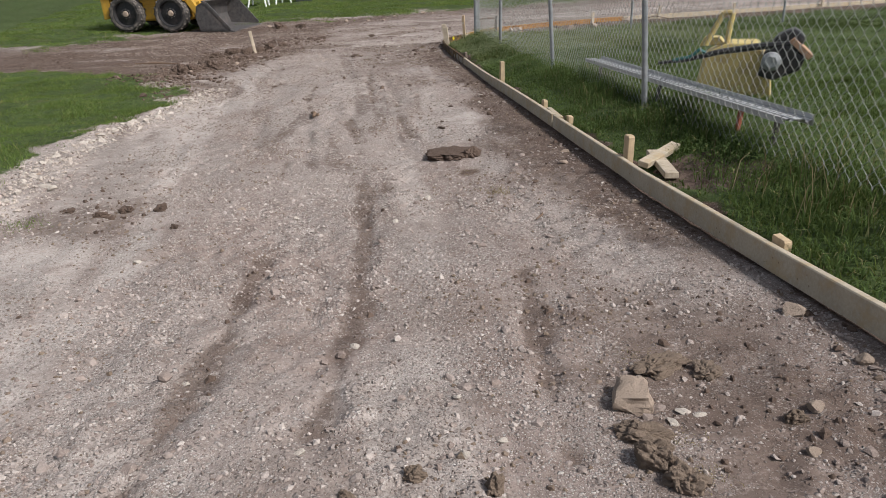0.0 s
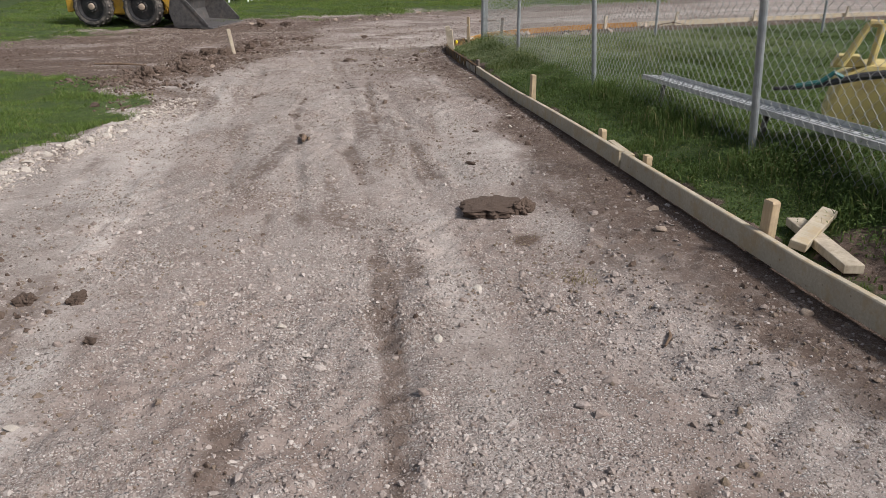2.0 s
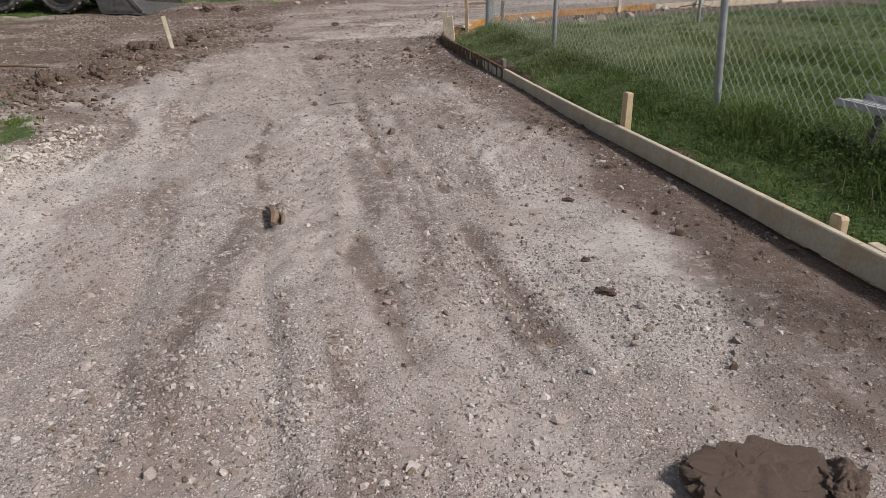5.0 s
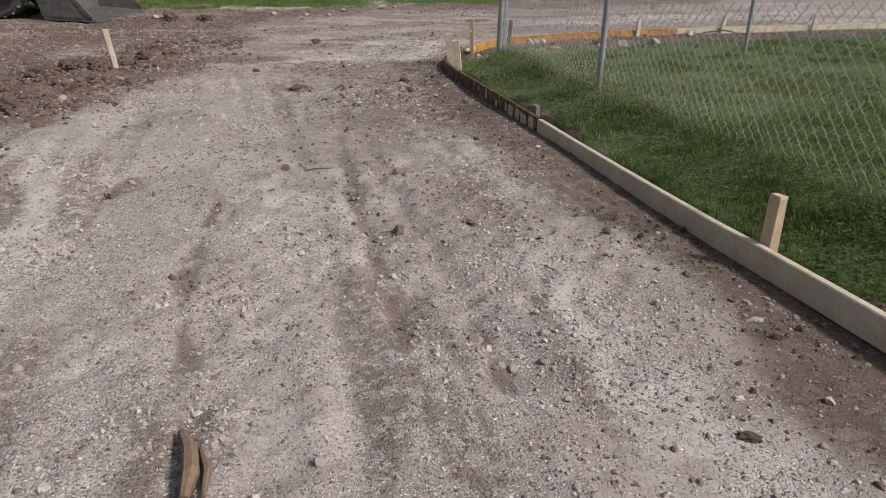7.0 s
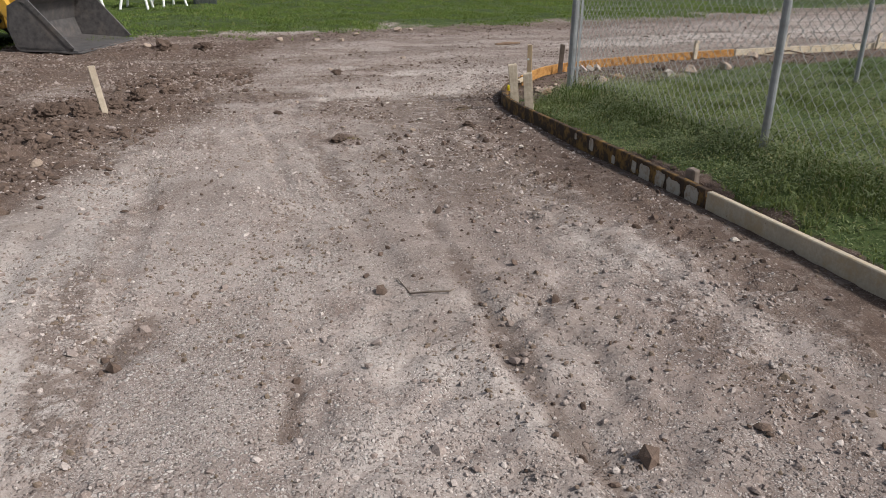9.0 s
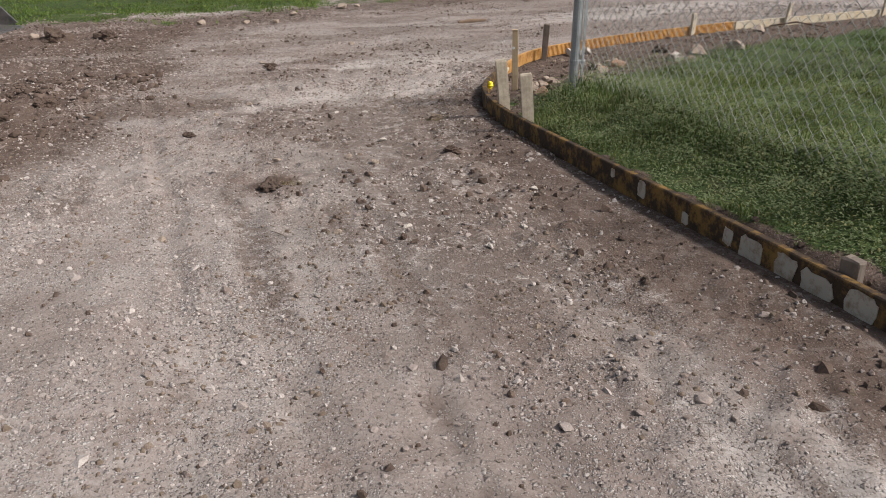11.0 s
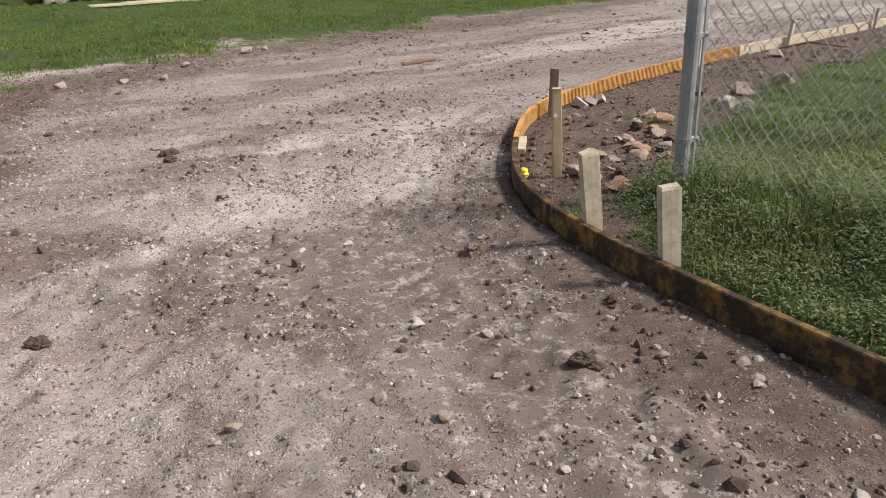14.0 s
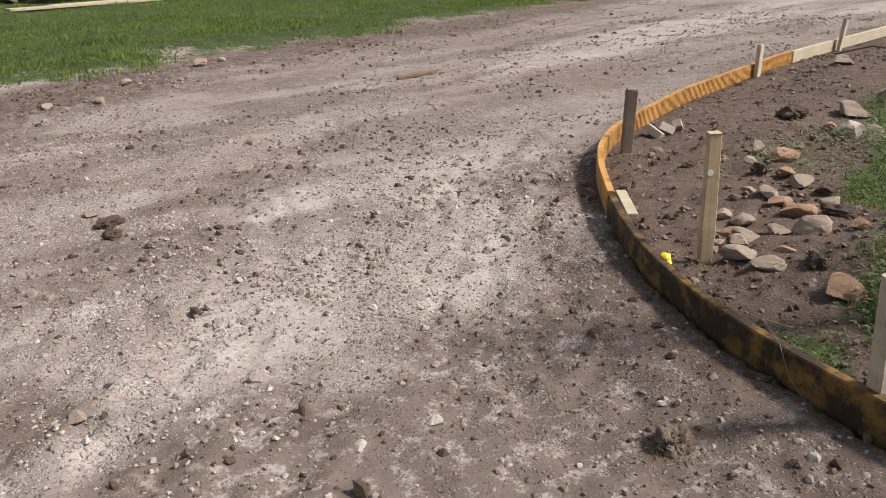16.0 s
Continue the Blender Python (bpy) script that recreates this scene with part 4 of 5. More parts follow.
# ---- the yellow machine behind the fence ----
def yard_machine():
    root = tagged(new("yard_machine"), "small faded yellow machine with black engine and tow bar on grass", "machine")
    root.matrix_world = pose(3.53, 5.66, ground_at(3.53, 5.66), 0, 0, -34) @ Matrix.Diagonal((0.82, 0.82, 0.82, 1))
    # x runs across, y away from the drive
    body = prism([(-0.50, 0.12), (-0.44, 0.42), (-0.25, 0.52), (0.02, 0.53), (0.12, 0.40), (0.16, 0.10), (0.0, 0.03), (-0.36, 0.04)], 0.42, 0.05, 0.035)
    part("hopper", body, PALE_YELLOW, root, "faded yellow sheet-metal hopper")
    part("skirt", prism([(0.0, 0.30), (0.16, 0.32), (0.20, 0.0), (0.02, 0.0)], 0.36, 0.05, 0.01), PALE_YELLOW, root)
    bm = bmesh.new()
    for a, b in (((-0.44, -0.12, 0.50), (-0.30, -0.10, 0.80)), ((-0.30, -0.10, 0.80), (-0.22, -0.10, 0.80)), ((-0.22, -0.10, 0.80), (-0.25, -0.10, 0.50))):
        tube(bm, a, b, 0.026, 8)
    part("loop_handle", bm, PALE_YELLOW, root, "faded yellow loop handle")
    part("chute", prism([(-0.50, 0.48), (-0.46, 0.57), (-0.32, 0.57), (-0.26, 0.50)], 0.16, 0.0, 0.01), PALE_YELLOW, root)
    bm = path_tube(bmesh.new(), [(-0.86, -0.22, 0.33), (-0.62, -0.22, 0.36), (-0.30, -0.22, 0.45), (0.05, -0.22, 0.51), (0.32, -0.22, 0.54)], [0.014, 0.02, 0.028, 0.034, 0.03], 8)
    part("tow_bar", bm, BLACK, root, "black bent tow bar")
    bm = path_tube(bmesh.new(), [(-0.72, -0.23, 0.36), (-0.56, -0.24, 0.40), (-0.48, -0.24, 0.47), (-0.42, -0.23, 0.44)], 0.018, 6)
    part("hose", bm, TEAL, root, "teal hose end")
    part("engine", prism([(0.06, 0.24), (0.10, 0.46), (0.26, 0.56), (0.46, 0.42), (0.42, 0.30), (0.20, 0.20)], 0.26, -0.12, 0.03), BLACK, root, "black engine housing")
    bm = bmesh.new()
    lathe(bm, [(0.001, -0.035), (0.05, -0.04), (0.085, -0.02), (0.09, 0.02), (0.09, 0.05)], 20, Matrix.Translation((0.17, -0.26, 0.38)))
    part("recoil_cover", bm, GALV, root, "silver round starter cover")
    part("cowl", prism([(0.14, 0.52), (0.20, 0.62), (0.34, 0.68), (0.44, 0.60), (0.42, 0.50)], 0.22, -0.1, 0.04), BLACK, root)
    part("guard", prism([(0.30, 0.56), (0.34, 0.60), (0.52, 0.44), (0.48, 0.40)], 0.20, -0.16, 0.008), ROCK_RUST, root, "rust-brown guard plate")
    for sy in (-0.10, 0.20):
        bm = bmesh.new()
        lathe(bm, [(0.03, -0.03), (0.09, -0.03), (0.10, -0.015), (0.10, 0.015), (0.09, 0.03), (0.03, 0.03), (0.03, -0.03)], 18, Matrix.Translation((-0.3, sy, 0.10)))
        part("wheel", bm, RUBBER, root)


yard_machine()


# ---- skid-steer loader ----
def loader_wheel(x, y, side, root):
    R, w = 0.41, 0.26
    bm = bmesh.new()
    lathe(bm, [(0.28, -w / 2 + 0.03), (0.31, -w / 2 + 0.004), (0.36, -w / 2), (0.395, -w / 2 + 0.03), (0.405, -w / 2 + 0.06), (0.405, w / 2 - 0.06), (0.395, w / 2 - 0.03), (0.36, w / 2), (0.31, w / 2 - 0.004), (0.28, w / 2 - 0.03)], 36, Matrix.Translation((x, y, R)))
    tyre = part("tyre", bm, RUBBER, root, "dusty black tyre with worn lugs")
    lug = None
    for i in range(18):
        for s in (-1, 1):
            m = Matrix.Translation((x, y, R)) @ pose(0, 0, 0, 0, 20 * i + (10 if s > 0 else 0)) @ Matrix.Translation((0.399, s * 0.062, 0)) @ pose(0, 0, 0, s * 28)
            if lug is None:
                lug = part("lug", boxed((0.028, 0.105, 0.045), bevel=0.006), RUBBER, tyre)
                ob = lug
            else:
                ob = new("lug", lug.data)
                ob.parent = tyre
            ob.matrix_local = m
    bm = bmesh.new()
    o = side * w / 2
    lathe(bm, [(0.30, o - side * 0.02), (0.295, o - side * 0.005), (0.275, o - side * 0.01), (0.26, o - side * 0.09), (0.12, o - side * 0.07), (0.10, o - side * 0.05), (0.001, o - side * 0.05)], 32, Matrix.Translation((x, y, R)))
    rim = part("rim", bm, BLACK, root, "black steel rim")
    bm = bmesh.new()
    lathe(bm, [(0.07, o - side * 0.06), (0.065, o - side * 0.02), (0.04, o - side * 0.01), (0.001, o - side * 0.008)], 20, Matrix.Translation((x, y, R)))
    part("hub", bm, ROCK_TAN, rim, "dusty tan hub")
    for i in range(8):
        a = math.pi * i / 4
        part("wheel_nut", tubed((x + 0.10 * math.cos(a), y + o - side * 0.075, R + 0.10 * math.sin(a)), (x + 0.10 * math.cos(a), y + o - side * 0.035, R + 0.10 * math.sin(a)), 0.014, 6), STEEL, rim)


def skid_steer():
    root = tagged(new("skid_steer_loader"), "yellow skid-steer loader with a grey steel bucket parked on grass", "loader")
    z = float(drive_level(21.5)) + 0.005
    root.matrix_world = pose(-3.43, 22.08, z, 0, 0, -19.3) @ Matrix.Diagonal((1.1, 1.1, 1.1, 1))
    for x in (-0.56, 0.56):
        for y, s in ((-0.67, -1), (0.67, 1)):
            loader_wheel(x, y, s, root)
    part("chassis", prism([(-1.18, 0.34), (-1.24, 0.95), (-0.95, 1.12), (0.55, 1.05), (0.98, 0.72), (1.0, 0.30), (0.8, 0.22), (-1.0, 0.24)], 1.02, 0, 0.03), YELLOW, root)
    for s in (-1, 1):
        part("side_panel", prism([(-1.16, 0.28), (-1.20, 0.98), (-0.98, 1.02), (-0.96, 0.60), (-1.02, 0.30)], 0.18, s * 0.6, 0.02), YELLOW, root)
        part("chain_case", prism([(-0.98, 0.26), (-0.98, 0.60), (0.98, 0.56), (0.98, 0.26)], 0.1, s * 0.5, 0.01), YELLOW, root)
        part("lift_arm", prism([(-1.15, 1.20), (-1.10, 1.34), (0.55, 1.10), (1.02, 0.78), (1.22, 0.42), (1.12, 0.34), (0.90, 0.66), (0.48, 0.96), (-0.6, 1.10)], 0.10, s * 0.62, 0.012), YELLOW, root)
        part("fender", prism([(-0.98, 0.88), (-0.98, 0.93), (0.62, 0.93), (0.95, 0.70), (0.92, 0.67), (0.60, 0.88)], 0.26, s * 0.64, 0.006), YELLOW, root)
        part("cylinder", tubed((0.50, s * 0.50, 0.66), (1.20, s * 0.50, 0.44), 0.035, 12), STEEL, root, "steel hydraulic ram")
        part("coupler_hook", prism([(1.02, 0.22), (1.02, 0.60), (1.14, 0.66), (1.22, 0.30), (1.16, 0.16)], 0.06, s * 0.42, 0.01), YELLOW, root)
        part("cab_side", prism([(-0.55, 1.05), (-0.50, 1.85), (0.35, 1.85), (0.50, 1.05), (0.44, 1.05), (0.30, 1.79), (-0.44, 1.79), (-0.48, 1.05)], 0.06, s * 0.42, 0.008), YELLOW, root)
    part("cab_roof", boxed((0.98, 0.92, 0.05), Matrix.Translation((-0.08, 0, 1.88)), 0.015), YELLOW, root)
    part("decal", boxed((0.26, 0.004, 0.16), Matrix.Translation((-1.06, -0.692, 0.82)), 0.0), WHITE, root, "scuffed pale decal plate")
    part("seat", prism([(-0.42, 1.06), (-0.42, 1.5), (-0.34, 1.5), (-0.30, 1.16), (0.0, 1.14), (0.0, 1.06)], 0.46, 0, 0.02), BLACK, root)
    part("tail_lamp", boxed((0.05, 0.10, 0.06), Matrix.Translation((-1.24, -0.46, 0.56)), 0.01), RED, root, "red tail lamp")
    # bucket: floor, back and two cheeks of plate
    bw = 1.72
    bucket = part("bucket_shell", prism([(1.28, 0.04), (1.20, 0.30), (1.24, 0.56), (1.42, 0.66), (1.43, 0.645), (1.265, 0.545), (1.225, 0.30), (1.30, 0.065), (2.06, 0.025), (2.06, 0.005), (1.34, 0.01)], bw, 0, 0.0), STEEL, root, "worn grey steel bucket")
    for s in (-1, 1):
        part("cheek", prism([(1.30, 0.03), (1.21, 0.30), (1.25, 0.555), (1.42, 0.655), (1.50, 0.62), (2.0, 0.06), (2.0, 0.02)], 0.016, s * (bw / 2 - 0.008), 0.002), STEEL, bucket)
        part("cheek_rim", prism([(1.42, 0.665), (1.52, 0.635), (2.03, 0.06), (1.96, 0.05), (1.48, 0.59), (1.40, 0.62)], 0.03, s * (bw / 2 - 0.003), 0.003), STEEL, bucket)
    part("cutting_edge", prism([(1.84, 0.0), (1.84, 0.024), (2.12, 0.010), (2.12, 0.0)], bw + 0.04, 0, 0.0), STEEL, bucket, "shiny worn cutting edge")
    part("top_lip", boxed((0.07, bw, 0.03), Matrix.Translation((1.41, 0, 0.665)), 0.006), STEEL, bucket)


skid_steer()


# ---- far things on the lawn ----
def garden_chair(x, y, turn):
    root = tagged(new("garden_chair"), "white plastic garden chair standing on the far lawn", "chair", "garden chairs")
    root.matrix_world = pose(x, y, ground_at(x, y), 0, 0, turn)
    for sx, sy, lx, ly in ((-1, -1, -0.06, -0.06), (1, -1, 0.06, -0.06), (-1, 1, -0.04, 0.10), (1, 1, 0.04, 0.10)):
        part("leg", tubed((sx * 0.25 + lx, sy * 0.23 + ly, -0.02), (sx * 0.22, sy * 0.2, 0.43), 0.028, 8, 0.034), WHITE, root)
    part("seat", boxed((0.50, 0.48, 0.035), Matrix.Translation((0, 0, 0.44)), 0.012), WHITE, root)
    for i in range(5):
        part("slat", boxed((0.06, 0.018, 0.42), Matrix.Translation((-0.19 + i * 0.095, 0.245, 0.66)) @ pose(0, 0, 0, -10), 0.006), WHITE, root)
    part("top_rail", boxed((0.50, 0.025, 0.07), Matrix.Translation((0, 0.285, 0.87)), 0.01), WHITE, root)
    for s in (-1, 1):
        part("armrest", boxed((0.05, 0.46, 0.025), Matrix.Translation((s * 0.26, 0.02, 0.66)), 0.008), WHITE, root)
        part("arm_post", tubed((s * 0.25, -0.19, 0.44), (s * 0.26, -0.18, 0.65), 0.02, 8), WHITE, root)


garden_chair(-2.3, 28.3, 15)
garden_chair(-1.25, 28.4, -10)
garden_chair(-0.55, 29.2, 30)


def bin_box(x, y, turn):
    root = tagged(new("waste_bin"), "dark green ribbed plastic bin on the far lawn", "bin")
    root.matrix_world = pose(x, y, ground_at(x, y), 0, 0, turn)
    part("body", prism([(-0.26, 0.0), (-0.32, 0.85), (0.32, 0.85), (0.26, 0.0)], 0.5, 0, 0.02), GREENBLACK, root)
    for i in range(5):
        part("rib", boxed((0.03, 0.02, 0.7), Matrix.Translation((-0.2 + 0.1 * i, -0.26, 0.42)), 0.004), GREENBLACK, root)
    part("lid", prism([(-0.36, 0.86), (-0.34, 0.94), (0.34, 0.94), (0.36, 0.86)], 0.58, 0, 0.015), GREENBLACK, root)


bin_box(0.30, 29.9, 5)

for i, (x, y, turn, long, w) in enumerate(((4.75, 33.15, 8, 3.6, 0.34), (7.5, 33.45, 7, 4.4, 0.34), (5.6, 33.45, 8, 3.6, 0.3), (8.0, 34.3, 6, 4.6, 0.16))):
    s = (long, w, 0.05)
    ob = part("plank", boxed(s, bevel=0.004), PINE if i != 3 else GREY_STAKE)
    ob.matrix_world = pose(x, y, ground_at(x, y) + 0.025 + (0.05 if i > 1 else 0.0), 0, 0, turn)
    tagged(ob, "long pale plank lying on the far lawn", "plank", "planks on the lawn")


# ---- rocks ----
def rock_mesh(name, material, seed, flat=0.7, crumbly=False):
    """An angular stone: a ball cut off by a few planes; a crumbly one is broken up by noise."""
    rng = random.Random(seed)
    bm = bmesh.new()
    bmesh.ops.create_icosphere(bm, subdivisions=4 if crumbly else 3, radius=1.0)
    planes = []
    for _ in range(9):
        v = Vector((rng.gauss(0, 1), rng.gauss(0, 1), rng.gauss(0, 0.8))).normalized()
        planes.append((v, rng.uniform(0.40, 0.66)))
    shift = Vector((seed * 3.1, seed, 0))
    for v in bm.verts:
        for n, d in planes:
            k = v.co.dot(n) - d
            if k > 0:
                v.co -= n * k * (0.7 if crumbly else 0.92)
        k = v.co.normalized()
        v.co += k * (0.08 * noise.noise(v.co * 3 + shift) + 0.04 * noise.noise(v.co * 8 + shift))
        if crumbly:
            v.co += k * (0.28 * noise.noise(v.co * 2.2 + shift) + 0.16 * abs(noise.noise(v.co * 5 + shift)) + 0.10 * noise.noise(v.co * 11 + shift))
        v.co *= 1.0
        v.co.z *= flat
    me = bpy.data.meshes.new(name)
    bm.to_mesh(me)
    bm.free()
    me.materials.append(material)
    return me


ROCKS = {k: [rock_mesh("rock", m, s + i * 10, f, k in ("clod", "sod")) for i, f in enumerate((0.5, 0.62, 0.75))] for s, (k, m) in enumerate((("tan", ROCK_TAN), ("rust", ROCK_RUST), ("white", ROCK_WHITE), ("clod", CLOD), ("sod", SOD), ("grey", ROCK_GREY)))}
ROCK_WORDS = {"tan": "rough tan limestone rock lying on bare soil", "rust": "rusty orange rock lying in the rubble", "white": "pale chalky stone lying on the drive", "clod": "dark clod of damp earth lying on the drive", "grey": "grey building stone", "sod": "brown clod of earth with dry grass roots"}
rock_rng = random.Random(4)


def rock(kind, x, y, size, stretch=1.4, turn=None, sink=0.35, label="", group="", press=1.0):
    i = rock_rng.randrange(3)
    ob = new("clod" if kind in ("clod", "sod") else "rock", ROCKS[kind][i])
    h = size * (0.5, 0.62, 0.75)[i] * press
    turn = rock_rng.uniform(0, 360) if turn is None else turn
    ob.matrix_world = pose(x, y, ground_at(x, y) + h * (1 - 2 * sink) * 0.75, rock_rng.uniform(-8, 8), rock_rng.uniform(-8, 8), turn) @ Matrix.Diagonal((size * stretch, size, size * press, 1))
    return tagged(ob, label or ROCK_WORDS[kind], "clod" if kind in ("clod", "sod") else "rock", group)


# rubble at the corner, behind the bent board
CORNER = [("tan", 3.5, 16.2, 0.072), ("tan", 3.63, 16.29, 0.054), ("tan", 3.72, 16.32, 0.064), ("tan", 3.47, 16.06, 0.066), ("rust", 3.66, 16.09, 0.045), ("tan", 3.81, 16.24, 0.056), ("tan", 3.86, 16.55, 0.05),
          ("tan", 3.9, 16.16, 0.079), ("rust", 4.07, 16.33, 0.075), ("rust", 4.17, 16.48, 0.056), ("tan", 4.47, 16.55, 0.069), ("tan", 4.24, 16.67, 0.039), ("tan", 4.9, 17.08, 0.064), ("rust", 4.9, 16.89, 0.085),
          ("tan", 5.03, 17.16, 0.054), ("white", 5.62, 16.96, 0.121), ("rust", 5.69, 17.11, 0.068), ("tan", 5.78, 16.92, 0.085), ("tan", 6.13, 17.22, 0.128)]
CORNER += [("tan", 7.96, 18.32, 0.122), ("clod", 5.79, 17.44, 0.1), ("clod", 4.5, 17.23, 0.047), ("clod", 3.57, 15.93, 0.053), ("rust", 3.40, 15.72, 0.085), ("tan", 3.60, 16.35, 0.05), ("rust", 3.76, 16.42, 0.055), ("tan", 3.88, 16.45, 0.06), ("rust", 4.14, 16.40, 0.06), ("tan", 4.22, 16.55, 0.06), ("tan", 6.66, 17.22, 0.118), ("clod", 4.55, 16.83, 0.052),
           ("clod", 4.49, 16.41, 0.065), ("clod", 4.16, 16.18, 0.06), ("tan", 3.54, 16.34, 0.03), ("rust", 4.0, 16.0, 0.05), ("tan", 4.3, 16.3, 0.06), ("rust", 4.62, 16.72, 0.06), ("tan", 4.7, 16.98, 0.05), ("tan", 3.36, 15.42, 0.035)]
for k, x, y, r in CORNER:
    rock(k, x, y, r * 0.95, 1.3, sink=0.22, group="rubble at the corner")

# stones and clods on the drive
def block_rock(x, y, size, turn, label):
    """A squarish broken stone with worn edges."""
    bm = bmesh.new()
    bmesh.ops.create_cube(bm, size=2.0)
    bmesh.ops.subdivide_edges(bm, edges=bm.edges[:], cuts=6, use_grid_fill=True)
    for v in bm.verts:
        v.co = v.co.lerp(v.co.normalized() * 1.2, 0.42)
        v.co.x *= 1 - 0.16 * v.co.z - 0.12 * v.co.y
        v.co += v.co.normalized() * (0.30 * noise.noise(v.co * 1.1) + 0.10 * noise.noise(v.co * 3.2) + 0.04 * noise.noise(v.co * 9))
    ob = part("rock", bm, ROCK_TAN)
    ob.matrix_world = pose(x, y, ground_at(x, y) + size[2] * 0.62, 4, -6, turn) @ Matrix.Diagonal((*size, 1))
    return tagged(ob, label, "rock")


block_rock(0.93, 1.93, (0.056, 0.066, 0.04), -22, "squarish pale rock lying in turned earth on the drive")
for k, x, y, r in (("white", 1.05, 1.83, 0.02), ("white", 1.09, 1.80, 0.018), ("tan", 1.42, 1.72, 0.03), ("tan", 1.78, 2.38, 0.055)):
    rock(k, x, y, r, 1.3, sink=0.42)
for k, x, y, r in (("clod", 1.30, 7.3, 0.035), ("white", 2.24, 11.2, 0.045), ("tan", 1.95, 5.55, 0.06), ("tan", 1.9, 4.1, 0.05), ("tan", -1.75, 13.0, 0.13), ("clod", -2.05, 13.3, 0.10),
                   ("clod", -1.55, 13.4, 0.09), ("tan", -1.1, 13.9, 0.07), ("white", -0.80, 16.25, 0.05),
                   ("white", -1.5, 16.2, 0.06), ("clod", -0.6, 17.0, 0.08), ("tan", -0.7, 21.0, 0.13), ("clod", 1.0, 19.5, 0.05),
                   ("tan", 3.6, 22.9, 0.16), ("tan", 3.9, 23.1, 0.10), ("tan", 1.9, 21.6, 0.10), ("tan", 1.3, 21.75, 0.13), ("tan", 2.3, 21.5, 0.09), ("tan", 2.7, 22.3, 0.11),
                   ("white", 2.4, 14.7, 0.035), ("white", 2.42, 14.1, 0.035), ("tan", 2.35, 14.4, 0.04), ("white", 1.85, 15.1, 0.05), ("white", 1.98, 15.2, 0.03), ("tan", 0.9, 16.4, 0.06),
                   ("clod", 0.45, 17.3, 0.07), ("clod", 1.7, 17.2, 0.05), ("tan", 1.62, 18.6, 0.07), ("clod", 3.2, 18.1, 0.05), ("clod", 2.5, 14.8, 0.05), ("white", 1.45, 13.5, 0.03),
                   ("tan", 1.1, 14.8, 0.05), ("tan", 1.5, 14.7, 0.045), ("clod", -1.25, 5.1, 0.05), ("clod", -1.6, 5.2, 0.06), ("white", -0.95, 4.0, 0.035), ("white", -0.62, 2.9, 0.03),
                   ("clod", -0.85, 4.6, 0.045), ("white", 0.1, 2.6, 0.035), ("white", 0.35, 1.75, 0.03), ("tan", -2.15, 6.4, 0.05), ("tan", -2.05, 8.0, 0.05), ("white", -1.9, 7.6, 0.05)):
    rock(k, x, y, r * 0.6, 1.2, sink=0.3)

for k, x, y, r in (("white", -0.51, 2.5, 0.024), ("white", 0.40, 2.1, 0.026), ("white", 0.48, 1.82, 0.022), ("white", -0.11, 1.89, 0.03), ("tan", 1.28, 1.53, 0.035), ("white", 1.0, 1.79, 0.026), ("tan", 1.75, 1.95, 0.05),
                   ("white", 0.74, 4.76, 0.036), ("white", -0.12, 4.58, 0.028), ("white", -1.01, 5.06, 0.035), ("tan", -0.47, 4.88, 0.04), ("white", 0.47, 4.3, 0.03), ("clod", 1.24, 6.98, 0.045), ("tan", 1.82, 5.17, 0.05),
                   ("white", 1.86, 8.09, 0.035), ("clod", 1.52, 8.0, 0.035), ("white", 1.99, 8.6, 0.03), ("white", 1.84, 9.02, 0.028), ("tan", 1.62, 14.5, 0.045), ("white", 2.23, 13.67, 0.035), ("white", 1.9, 13.14, 0.036),
                   ("white", 1.42, 13.35, 0.03), ("clod", 1.35, 13.2, 0.03), ("tan", 1.11, 13.41, 0.035), ("tan", 0.38, 13.61, 0.035), ("white", 1.87, 15.14, 0.03), ("white", 2.01, 16.09, 0.035), ("white", 1.78, 16.09, 0.028),
                   ("white", 2.24, 16.83, 0.03), ("tan", 2.81, 19.41, 0.07), ("white", 1.91, 17.1, 0.022), ("tan", 1.21, 16.74, 0.05)):
    rock(k, x, y, r * 0.72, 1.25, sink=0.3)

for i in range(80):
    u = rock_rng.random()
    y = 4.3 + 6.0 * u
    x = float(np.interp(y, [p[1] for p in LAWN_EDGE], [p[0] for p in LAWN_EDGE])) + abs(rock_rng.gauss(0.02, 0.13))
    rock("white", x, y, rock_rng.uniform(0.018, 0.05), 1.25, sink=0.3, label="whitish lump of crushed limestone banked along the lawn", group="chalky lumps along the lawn")

# low heap of building stone and a tree beyond the planks
for i in range(46):
    x, y = 2.2 + 3.9 * rock_rng.random(), 34.9 + 1.3 * rock_rng.random()
    r = rock_rng.uniform(0.16, 0.34)
    rock("grey" if i % 5 else "tan", x, y, r, 1.2, sink=0.12, label="grey building stone heaped at the lawn's far edge", group="stone heap")


